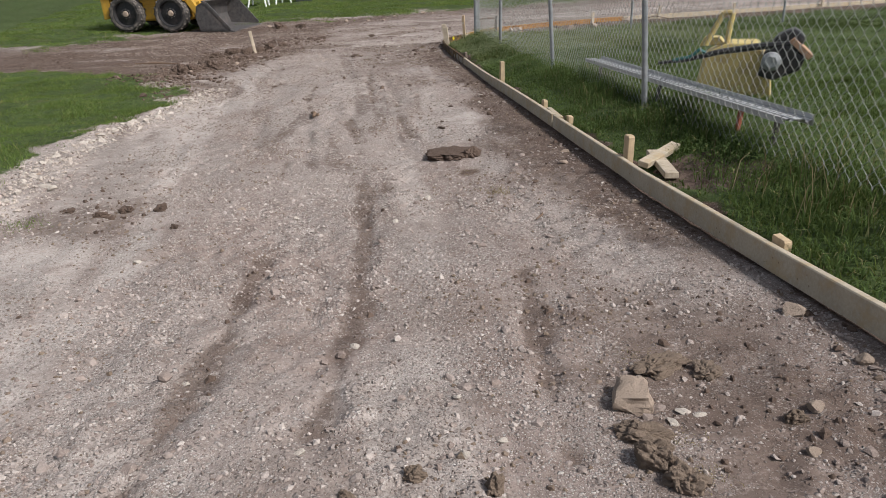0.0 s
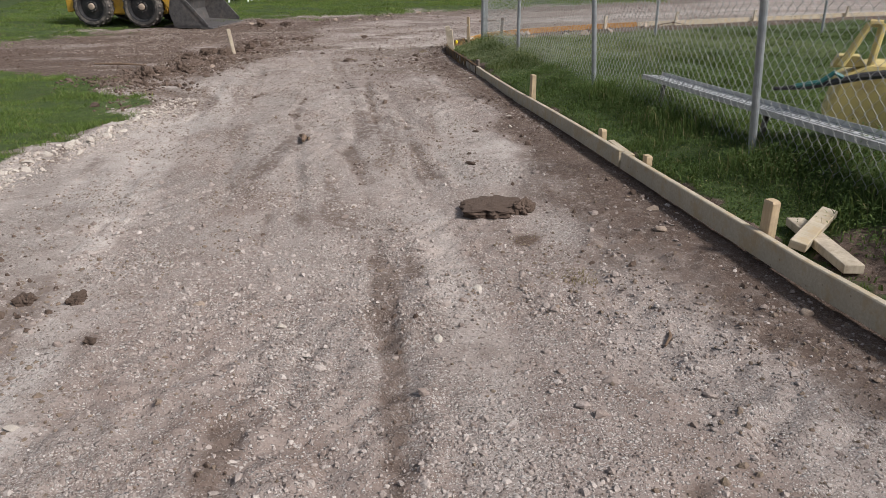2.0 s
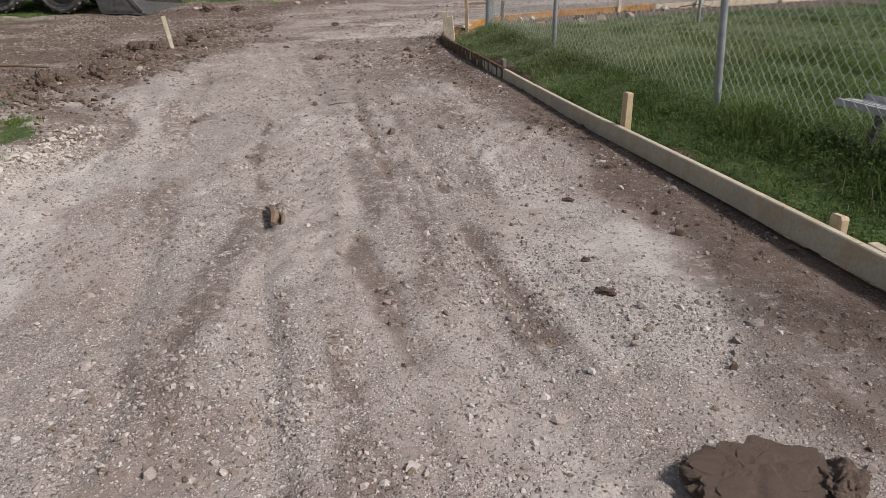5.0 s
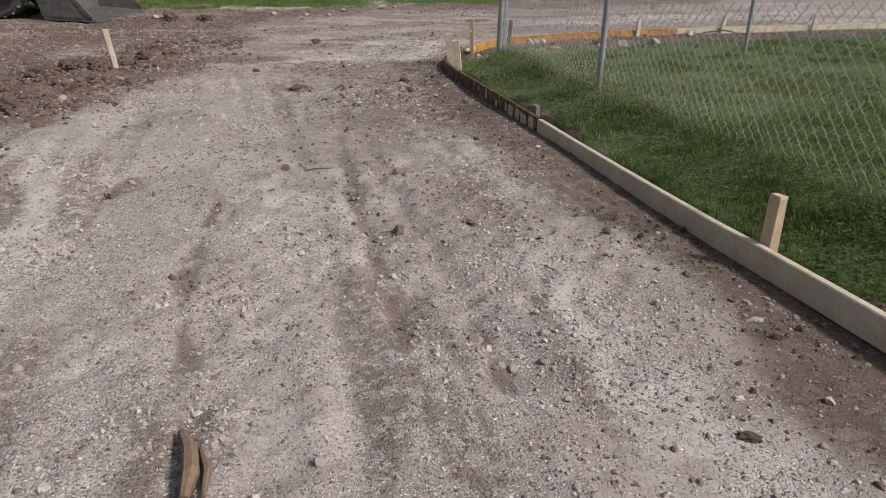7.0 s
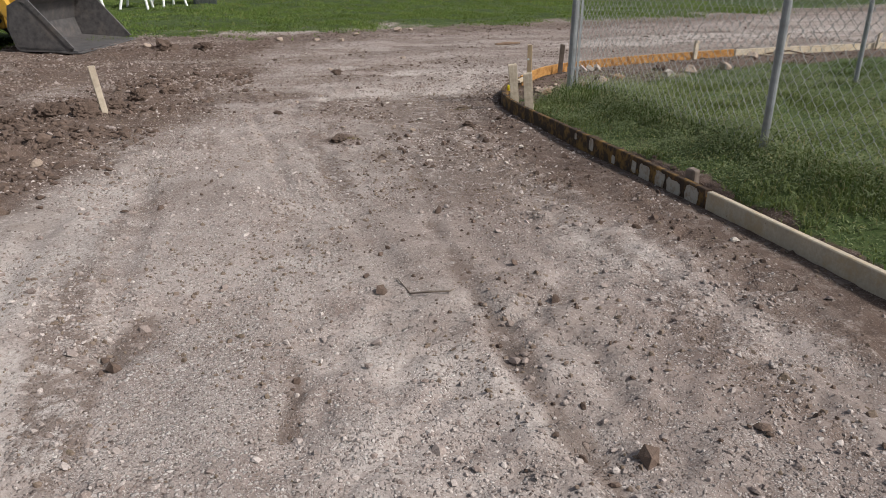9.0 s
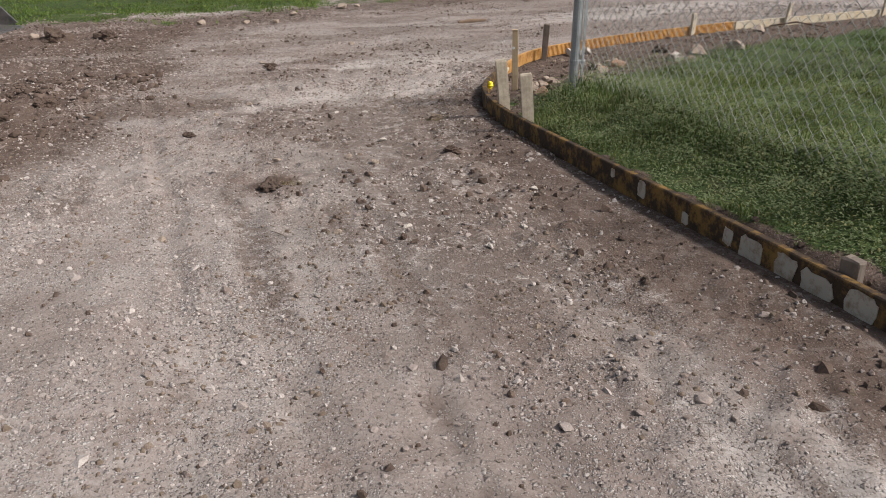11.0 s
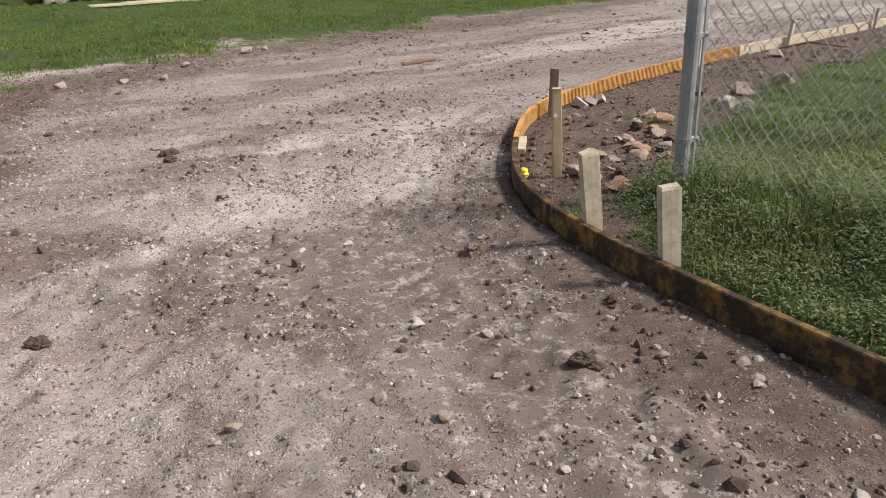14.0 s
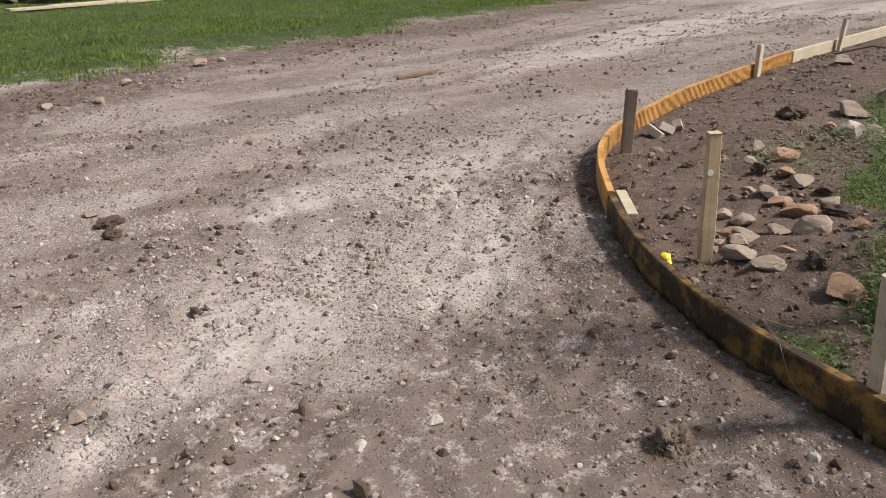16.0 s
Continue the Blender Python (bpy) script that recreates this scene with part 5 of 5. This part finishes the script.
def tree(x, y):
    root = tagged(new("tree"), "tree with a grey-brown trunk beyond the far lawn", "tree")
    rng = random.Random(8)
    z = ground_at(x, y)
    pts = [(x, y, z - 0.2), (x + 0.02, y, z + 0.15), (x - 0.03, y, z + 0.9), (x + 0.05, y, z + 2.0), (x, y, z + 3.2), (x + 0.1, y, z + 4.4)]
    part("trunk", path_tube(bmesh.new(), pts, [0.34, 0.24, 0.19, 0.16, 0.11, 0.04], 12), BARK, root)
    centres = []
    for i in range(9):
        a, h = i * 2.4, 1.9 + 0.28 * i
        L = 1.7 - 0.1 * i
        tip = (x + L * math.cos(a), y + L * math.sin(a), z + h + 0.8)
        mid = (x + 0.5 * L * math.cos(a + 0.15), y + 0.5 * L * math.sin(a + 0.15), z + h + 0.3)
        part("limb", path_tube(bmesh.new(), [(x, y, z + h), mid, tip], [0.075, 0.05, 0.015], 7), BARK, root)
        centres += [tip, mid, (tip[0], tip[1], tip[2] + 0.4)]
    g = np.random.default_rng(8)
    c = np.array(centres)[g.integers(0, len(centres), 5200)] + g.normal(0, 0.42, (5200, 3))
    a, t, L = g.uniform(0, 6.28, 5200), g.uniform(-0.8, 0.8, 5200), g.uniform(0.06, 0.12, 5200)
    u = np.stack([np.cos(a) * np.cos(t), np.sin(a) * np.cos(t), np.sin(t)], 1) * L[:, None]
    s = np.stack([-np.sin(a), np.cos(a), np.zeros(5200)], 1) * L[:, None] * 0.3
    p = np.stack([c, c + u * 0.5 + s, c + u, c + u * 0.5 - s], 1)
    tris = (np.array([(0, 1, 3), (1, 2, 3)])[None] + (np.arange(5200) * 4)[:, None, None]).reshape(-1, 3)
    crown = new("crown", mesh_fast("crown", p.reshape(-1, 3), tris, WEED))
    crown.parent = root


tree(1.95, 35.0)

# ---- sticks ----
def branch(points, radii, label, name="branch", material=None, group=""):
    pts = [(x, y, ground_at(x, y) + dz) for x, y, dz in points]
    return tagged(part(name, path_tube(bmesh.new(), pts, radii, 7), material or BARK), label, "branch", group)


branch([(0.075, 8.16, 0.02), (0.09, 8.25, 0.03), (0.085, 8.36, 0.03), (0.06, 8.47, 0.022)], [0.012, 0.024, 0.022, 0.010], "short broken piece of brown root lying on the drive")
branch([(0.12, 8.15, 0.010), (0.13, 8.26, 0.016), (0.11, 8.38, 0.012)], [0.006, 0.012, 0.006], "splintered piece of bark beside the root")
branch([(0.68, 11.30, 0.006), (0.70, 11.16, 0.01), (0.76, 11.10, 0.012), (0.83, 11.07, 0.01), (0.87, 11.11, 0.006)], [0.002, 0.004, 0.0045, 0.004, 0.002], "thin curved twig lying on gravel", material=DARK_STAKE)
branch([(4.75, 20.75, 0.02), (4.95, 20.76, 0.03), (5.2, 20.80, 0.02)], [0.02, 0.03, 0.02], "dark stick lying on the street gravel")
branch([(8.5, 18.72, 0.03), (8.75, 18.5, 0.10), (9.0, 18.2, 0.03)], [0.012, 0.012, 0.006], "thin dark stick leaning by the board")
branch([(1.25, 4.0, 0.01), (1.3, 4.06, 0.012), (1.36, 4.2, 0.01)], [0.004, 0.006, 0.003], "thin pale twig lying on gravel")
branch([(-2.9, 14.6, 0.05), (-2.5, 14.5, 0.06), (-2.1, 14.35, 0.04)], [0.012, 0.02, 0.01], "brown stick at the edge of the lawn")
branch([(0.84, 13.52, 0.006), (0.87, 13.47, 0.009), (0.89, 13.42, 0.006)], [0.002, 0.003, 0.002], "thin dark twig lying on gravel", material=DARK_STAKE)


# ---- pebbles, clods: joined loose stuff ----
def scatter(name, n, spots, sizes, material, label, seed, faces=8, flat=0.7, sink=0.15, lift=0.0):
    """Many small stones in one mesh; spots gives their places, sizes their radii."""
    rng = np.random.default_rng(seed)
    if faces == 8:   # a blunt chip with a broken flat top, open below
        v0 = np.array([(math.cos(a), math.sin(a), -0.35) for a in (0, 1.3, 2.5, 3.8, 5.0)] + [(0.62 * math.cos(a), 0.62 * math.sin(a), 0.62) for a in (0.6, 2.7, 4.8)])
        f0 = np.array([(0, 1, 5), (1, 6, 5), (1, 2, 6), (2, 3, 6), (3, 7, 6), (3, 4, 7), (4, 0, 7), (0, 5, 7), (5, 6, 7)])
    else:
        g = (1 + 5 ** 0.5) / 2
        v0 = np.array([(-1, g, 0), (1, g, 0), (-1, -g, 0), (1, -g, 0), (0, -1, g), (0, 1, g), (0, -1, -g), (0, 1, -g), (g, 0, -1), (g, 0, 1), (-g, 0, -1), (-g, 0, 1)]) / 1.9
        f0 = np.array([(0, 11, 5), (0, 5, 1), (0, 1, 7), (0, 7, 10), (0, 10, 11), (1, 5, 9), (5, 11, 4), (11, 10, 2), (10, 7, 6), (7, 1, 8), (3, 9, 4), (3, 4, 2), (3, 2, 6), (3, 6, 8), (3, 8, 9), (4, 9, 5), (2, 4, 11), (6, 2, 10), (8, 6, 7), (9, 8, 1)])
    x, y = spots
    n = len(x)
    r = sizes
    m = len(v0)
    v = v0[None] * (1 + rng.uniform(-0.32, 0.30, (n, m, 1)))
    v = v * rng.uniform(0.65, 1.35, (n, 1, 3))
    a = rng.uniform(0, 2 * np.pi, n)
    c, s = np.cos(a)[:, None], np.sin(a)[:, None]
    t = rng.uniform(-0.6, 0.6, n)[:, None]
    vz = v[:, :, 2] + t * v[:, :, 0]
    vx, vy = v[:, :, 0] * c - v[:, :, 1] * s, v[:, :, 0] * s + v[:, :, 1] * c
    z = land(x, y) + lift
    out = np.stack([x[:, None] + vx * r[:, None], y[:, None] + vy * r[:, None], z[:, None] + (vz * flat + flat * (1 - 2 * sink) * 0.6) * r[:, None]], 2)
    tris = (f0[None] + (np.arange(n) * m)[:, None, None]).reshape(-1, 3)
    ob = new(name, mesh_fast(name, out.reshape(-1, 3), tris, material))
    return tagged(ob, label, name, kind="stuff")


def sown(n, x0, x1, y0, y1, keep, seed):
    rng = np.random.default_rng(seed)
    x, y = rng.uniform(x0, x1, n), rng.uniform(y0, y1, n)
    ok = rng.random(n) < keep(x, y)
    return x[ok], y[ok], rng


def bare(x, y):
    return (1 - grass_cover(x, y)) * (form_side(x, y) < -0.015) * (1 - 0.75 * damp_cover(x, y)) * np.clip(0.38 + 2.4 * fbm(x * 2.1, y * 1.5, 4, 51), 0.10, 1)


x, y, rng = sown(300000, -3.2, 4.4, 1.0, 20.5, bare, 1)
scatter("gravel", 0, (x, y), np.clip(rng.lognormal(math.log(0.0050), 0.42, len(x)), 0.003, 0.021), PEBBLE, "loose pale crushed gravel strewn over the drive", 11)
x, y, rng = sown(6500, -3.4, 8, 0.8, 23, bare, 2)
scatter("stones", 0, (x, y), np.clip(rng.lognormal(math.log(0.0098), 0.42, len(x)), 0.005, 0.025), PEBBLE, "small pale stones scattered on the drive", 12, 20, 0.55, 0.4)
x, y, rng = sown(85000, -3.2, 4.4, 1.0, 20.5, lambda x, y: (1 - grass_cover(x, y)) * (form_side(x, y) < -0.02) * np.clip(0.25 + 2.2 * fbm(x * 2.6, y * 1.7, 4, 54), 0.04, 1), 8)
scatter("drive_crumbs", 0, (x, y), np.clip(rng.lognormal(math.log(0.0052), 0.45, len(x)), 0.003, 0.014), SOD, "brown crumbs of dry earth on the drive", 18, 8, 0.75, 0.25)
x, y, rng = sown(170000, -6, 12, 0.8, 24, lambda x, y: damp_cover(x, y) * (1 - grass_cover(x, y)) * (np.abs(form_side(x, y) - 0.02) > 0.035) * np.clip(0.4 + 1.5 * fbm(x * 2, y * 2, 3, 52), 0.05, 1), 3)
scatter("earth_crumbs", 0, (x, y), np.clip(rng.lognormal(math.log(0.0065), 0.55, len(x)), 0.003, 0.028), CLOD, "dark crumbs of turned earth", 13, 8, 0.8)
x, y, rng = sown(22000, -3.2, 0.6, 10.4, 18.4, lambda x, y: smooth(1.1, 0.05, np.minimum(line_gap(MOUND, x, y), line_gap(BANK, x, y) + 0.3)) * np.clip(0.35 + 1.8 * fbm(x * 1.4, y * 1.4, 3, 53), 0.02, 1), 4)
scatter("earth_lumps", 0, (x, y), np.clip(rng.lognormal(math.log(0.013), 0.6, len(x)), 0.005, 0.045), CLOD, "dark broken lumps of dug earth", 14, 20, 0.7, 0.3)
x, y, rng = sown(26000, -3.0, 9, 1.0, 23.5, lambda x, y: (1 - grass_cover(x, y)) * (form_side(x, y) < -0.03) * np.clip(0.12 + 1.6 * fbm(x * 1.8, y * 1.5, 4, 55), 0.02, 0.8), 9)
scatter("dry_lumps", 0, (x, y), np.clip(rng.lognormal(math.log(0.010), 0.4, len(x)), 0.005, 0.026), DRY_EARTH, "dusty lumps of dry earth lying on the drive", 19, 20, 0.6, 0.35)
x, y, rng = sown(75000, -6, 13, 17.0, 24.5, lambda x, y: (1 - grass_cover(x, y)) * (form_side(x, y) < -0.02) * np.clip(0.2 + 2.2 * fbm(x * 0.9, y * 3.0, 4, 56), 0.03, 1), 10)
scatter("far_crumbs", 0, (x, y), np.clip(rng.lognormal(math.log(0.0078), 0.5, len(x)), 0.004, 0.03), DRY_EARTH, "brown crumbs of earth strewn along the street", 20, 8, 0.75, 0.25)
x, y, rng = sown(12000, -2.9, -1.0, 4, 11, lambda x, y: smooth(0.35, 0.05, line_gap(LAWN_EDGE[2:8], x - 0.12, y)), 5)
scatter("chalk_chips", 0, (x, y), np.clip(rng.lognormal(math.log(0.0075), 0.5, len(x)), 0.003, 0.02), CHALK, "whitish crushed stone banked against the lawn", 15, 20)
x, y, rng = sown(4500, 2.9, 9, 15.2, 18.9, lambda x, y: (form_side(x, y) > 0.06) * (1 - grass_cover(x, y)), 6)
scatter("rubble", 0, (x, y), np.clip(rng.lognormal(math.log(0.007), 0.55, len(x)), 0.003, 0.026), SOD, "small brown rubble on bare soil", 16, 20)


# ---- grass ----
def blades(name, spots, height, width, material, label, seed, bend=1.1, simple=False):
    """Grass blades, all in one mesh: a bent strip each, or one long triangle where they are simple."""
    rng = np.random.default_rng(seed)
    x, y = spots
    n = len(x)
    h = height * rng.uniform(0.5, 1.25, n) if np.isscalar(height) else height
    w = width * rng.uniform(0.6, 1.3, n) if np.isscalar(width) else width
    a, f = rng.uniform(0, 2 * np.pi, n), rng.uniform(0, 2 * np.pi, n)
    h = h * np.clip(0.8 + 1.6 * fbm(x * 2.6, y * 2.6, 3, 65), 0.45, 1.6)
    b = h * rng.uniform(0.1, bend, n)
    z = land(x, y) - 0.006
    dx, dy = np.cos(a) * w / 2, np.sin(a) * w / 2
    lx, ly = np.cos(f) * b, np.sin(f) * b
    p = np.stack([np.stack([x - dx, y - dy, z], 1), np.stack([x + dx, y + dy, z], 1),
                  np.stack([x - dx * 0.8 + lx * 0.3, y - dy * 0.8 + ly * 0.3, z + h * 0.6], 1), np.stack([x + dx * 0.8 + lx * 0.3, y + dy * 0.8 + ly * 0.3, z + h * 0.6], 1),
                  np.stack([x + lx, y + ly, z + h * (1 - 0.3 * (b / h))], 1)], 1)
    if simple:
        p = p[:, [0, 1, 4]]
    f0 = np.array([(0, 1, 2)] if simple else [(0, 1, 3), (0, 3, 2), (2, 3, 4)])
    tris = (f0[None] + (np.arange(n) * p.shape[1])[:, None, None]).reshape(-1, 3)
    ob = new(name, mesh_fast(name, p.reshape(-1, 3), tris, material))
    return tagged(ob, label, "grass", kind="stuff")


def turf(x, y):
    return np.clip(grass_cover(x, y) * 1.2 - 0.15, 0, 1)


def clumpy(x, y, scale=2.0, seed=61):
    return np.clip(0.55 + 1.3 * fbm(x * scale, y * scale, 3, seed), 0.1, 1)


x, y, rng = sown(420000, -8, -1.1, 3.6, 16.5, lambda x, y: turf(x, y) * clumpy(x, y), 21)
blades("lawn_grass", (x, y), 0.045, 0.008, GRASS, "short green lawn grass beside the drive", 31, 1.4, True)
x, y, rng = sown(520000, -8, 16, 17.5, 36, lambda x, y: turf(x, y) * (form_side(x, y) < 0) * clumpy(x, y, 1.2), 22)
blades("far_lawn_grass", (x, y), 0.06, 0.019, GRASS, "green lawn beyond the drive", 32, 1.3, True)
x, y, rng = sown(250000, 1.9, 5.2, 1.5, 16.4, lambda x, y: turf(x, y) * (form_side(x, y) > 0.05) * clumpy(x, y, 2.2) * (1 - 0.1 * smooth(10, 13, y)), 23)
lush = y < 10.6 + 1.2 * fbm(x * 2, y * 2, 2, 67)   # lush and dark up to here, paler and weedy towards the corner
blades("lush_grass", (x[lush], y[lush]), 0.05, 0.008, LUSH, "lush green grass along the fence", 33, 1.5)
blades("verge_grass", (x[~lush], y[~lush]), 0.05, 0.008, VERGE, "rough pale green grass along the fence", 40, 1.5)
x, y, rng = sown(260000, 4.6, 17, 3.5, 19, lambda x, y: turf(x, y) * (form_side(x, y) > 0.2) * clumpy(x, y, 1.0), 24)
blades("field_grass", (x, y), 0.05, 0.011, FIELD, "mown green field inside the fence", 34, 1.3, True)


def near_fence(x, y):
    return smooth(0.42, 0.05, line_gap(FENCE, x, y))


# tall growth along the foot of the fence, thickest by the rail
x, y, rng = sown(100000, 2.1, 3.9, 2.2, 15.4, lambda x, y: near_fence(x, y) * np.interp(y, [3, 5, 8.5, 9.5, 12, 15], [0.5, 1, 0.8, 0.4, 0.4, 0.5]) * clumpy(x, y, 2.5, 63), 25)
hh = np.interp(y, [3, 4.2, 5, 8.5, 9.5, 13, 15.4], [0.09, 0.11, 0.16, 0.12, 0.07, 0.08, 0.10]) * rng.uniform(0.4, 1.3, len(x))
blades("tall_grass", (x, y), hh, 0.007 * rng.uniform(0.6, 1.3, len(x)), LUSH, "tall unmown grass and weeds under the fence", 35, 0.8)
x, y, rng = sown(5000, 2.1, 3.9, 2.2, 15.4, lambda x, y: near_fence(x, y) * np.interp(y, [3, 4, 6.5, 7.5, 15], [1, 1, 0.6, 0.15, 0.15]), 26)
blades("dry_grass", (x, y), np.interp(y, [3, 6, 9, 15], [0.19, 0.17, 0.12, 0.1]) * rng.uniform(0.4, 1.3, len(x)), 0.004 * rng.uniform(0.6, 1.3, len(x)), DRY, "dry straw-coloured stems under the fence", 36, 0.9)


def leafy(name, spots, size, height, material, label, seed):
    """Small pointed leaves at all angles, for broad-leaved weeds."""
    rng = np.random.default_rng(seed)
    x, y = spots
    n = len(x)
    a, tilt = rng.uniform(0, 2 * np.pi, n), rng.uniform(-0.2, 0.9, n)
    L, W = size * rng.uniform(0.5, 1.3, n), size * 0.4 * rng.uniform(0.6, 1.2, n)
    z = land(x, y) + rng.random(n) ** 1.2 * height * np.clip(0.55 + 2.4 * fbm(x * 2.4, y * 2.4, 3, 66), 0.08, 1.9)
    ux, uy, uz = np.cos(a) * np.cos(tilt), np.sin(a) * np.cos(tilt), np.sin(tilt)
    sx, sy = -np.sin(a), np.cos(a)
    mid = 0.5
    p = np.stack([np.stack([x, y, z], 1), np.stack([x + ux * L * mid + sx * W / 2, y + uy * L * mid + sy * W / 2, z + uz * L * mid], 1),
                  np.stack([x + ux * L, y + uy * L, z + uz * L - 0.2 * L], 1), np.stack([x + ux * L * mid - sx * W / 2, y + uy * L * mid - sy * W / 2, z + uz * L * mid], 1)], 1)
    f0 = np.array([(0, 1, 3), (1, 2, 3)])
    tris = (f0[None] + (np.arange(n) * 4)[:, None, None]).reshape(-1, 3)
    return tagged(new(name, mesh_fast(name, p.reshape(-1, 3), tris, material)), label, "weeds", kind="stuff")


x, y, rng = sown(400000, 2.2, 7.5, 3.0, 17.8, lambda x, y: turf(x, y) * (form_side(x, y) > 0.08) * np.clip(1.6 * fbm(x * 1.5, y * 1.5, 3, 71) + 0.3 + 0.7 * smooth(10, 13, y) + 0.4 * near_fence(x, y), 0, 1), 27)
lush = y < 10.6 + 1.2 * fbm(x * 2, y * 2, 2, 67)
leafy("lush_weeds", (x[lush], y[lush]), 0.023, 0.08, LUSH, "dark green broad-leaved weeds in the verge", 37)
leafy("weeds", (x[~lush], y[~lush]), 0.023, 0.08, WEED, "low pale broad-leaved weeds in the verge", 42)
x, y, rng = sown(150000, 2.2, 3.9, 3.0, 15.4, lambda x, y: near_fence(x, y) * np.interp(y, [3, 8, 10, 12, 15], [0.8, 0.8, 0.3, 0.9, 1.0]), 28)
lush = y < 10.6
leafy("lush_tall_weeds", (x[lush], y[lush]), 0.026, 0.16, LUSH, "dark bushy weeds under the rail and fence", 38)
leafy("tall_weeds", (x[~lush], y[~lush]), 0.026, 0.16, WEED, "bushy pale weeds growing through the fence", 43)
x, y, rng = sown(6000, 4.2, 6.6, 16.2, 17.8, lambda x, y: smooth(0.55, 0.1, np.hypot((x - 5.2) * 0.6, y - 16.85)), 29)
leafy("corner_weeds", (x, y), 0.032, 0.11, WEED, "small clump of green weeds among the rocks", 39)
# clods of turf and earth that hold together
def sod_lump(x, y, size, turn, material, label, seed, slab=0.0):
    """A torn lump of earth: crumbly sides, cracks; slab > 0 flattens its top."""
    bm = bmesh.new()
    bmesh.ops.create_icosphere(bm, subdivisions=5, radius=1.0)
    at = Vector((seed * 5.3, seed * 1.7, 0))
    for v in bm.verts:
        k = v.co.normalized()
        q = k + at
        r = 1 + 0.42 * noise.noise(q * 1.3) + 0.26 * noise.noise(q * 2.9) - 0.14 * max(0.0, 0.16 - abs(noise.noise(q * 2.3 + at))) / 0.16 + 0.09 * noise.noise(q * 6.5) + 0.035 * noise.noise(q * 15) + 0.015 * noise.noise(q * 31)
        v.co = k * r
        if slab and v.co.z > 0.35:
            v.co.z = 0.35 + (v.co.z - 0.35) * (1 - slab) + 0.05 * noise.noise(q * 5)
        v.co.z = max(v.co.z, -0.4)
    ob = part("clod", bm, material)
    ob.matrix_world = pose(x, y, ground_at(x, y) + size[2] * 0.12, 0, 0, turn) @ Matrix.Diagonal((*size, 1))
    return tagged(ob, label, "clod")


DAMP_WORDS = "lump of dark broken earth dug up beside the drive"
for k, (x, y, size, turn, slab) in enumerate(((1.12, 2.12, (0.10, 0.055, 0.045), 15, 0.3), (1.24, 2.04, (0.06, 0.045, 0.03), 60, 0.2), (0.88, 1.74, (0.075, 0.05, 0.04), -25, 0.2),
                                              (0.86, 1.60, (0.065, 0.045, 0.055), -50, 0.1), (0.89, 1.50, (0.06, 0.05, 0.045), -60, 0.1), (2.43, 15.61, (0.06, 0.045, 0.04), 20, 0.0))):
    sod_lump(x, y, size, turn, SOD, ROCK_WORDS["sod"], 3 + k, slab)
sod_lump(1.08, 5.84, (0.17, 0.15, 0.085), 8, CLOD, "large flat slab of dark damp earth on the drive", 21, 0.85)
sod_lump(1.26, 5.80, (0.075, 0.065, 0.075), 40, CLOD, "dark chunk broken off the slab of damp earth", 22, 0.3)
for k, (x, y, r, h) in enumerate(((-1.3, 16.0, 0.15, 0.11), (-1.02, 15.88, 0.12, 0.09), (-1.75, 13.2, 0.16, 0.10), (-1.45, 13.5, 0.13, 0.09), (-0.78, 16.3, 0.09, 0.07), (-0.62, 16.75, 0.11, 0.08), (-1.62, 15.6, 0.13, 0.09), (-1.9, 13.0, 0.14, 0.13), (-0.35, 17.25, 0.09, 0.06), (-0.45, 20.8, 0.2, 0.12), (0.1, 20.85, 0.16, 0.10))):
    sod_lump(x, y, (r, r * 0.75, h), 47 * k, CLOD, DAMP_WORDS, 30 + k)
for k, (x, y, r, h) in enumerate(((0.20, 1.69, 0.035, 0.03), (0.40, 1.59, 0.035, 0.04), (0.01, 1.64, 0.025, 0.02), (1.34, 1.70, 0.04, 0.03), (-1.0, 5.06, 0.05, 0.03), (-1.22, 5.12, 0.06, 0.035), (-1.36, 5.0, 0.05, 0.03), (1.65, 18.25, 0.06, 0.03), (0.66, 15.78, 0.05, 0.03), (1.67, 18.42, 0.07, 0.04), (0.97, 14.25, 0.10, 0.035), (2.1, 14.48, 0.05, 0.03))):
    sod_lump(x, y, (r, r * 0.7, h), 61 * k, CLOD if k > 3 else SOD, ROCK_WORDS["clod"], 60 + k)
# tufts lying on the drive
for k, (cx, cy, r, n) in enumerate(((1.05, 14.25, 0.07, 70), (1.2, 4.75, 0.08, 120), (2.42, 15.60, 0.07, 130), (-1.82, 4.95, 0.14, 200), (1.08, 2.22, 0.08, 110), (0.96, 1.70, 0.07, 110), (0.95, 1.52, 0.06, 90), (1.14, 5.34, 0.07, 90))):
    rng = np.random.default_rng(90 + k)
    x, y = rng.normal(cx, r / 1.6, n), rng.normal(cy, r / 1.6, n)
    blades("dry_tuft", (x, y), 0.03, 0.004, DRY if k != 3 else GRASS, "torn-up tuft of dry grass lying on the drive" if k != 3 else "small green tuft on the drive", 95 + k, 1.6)
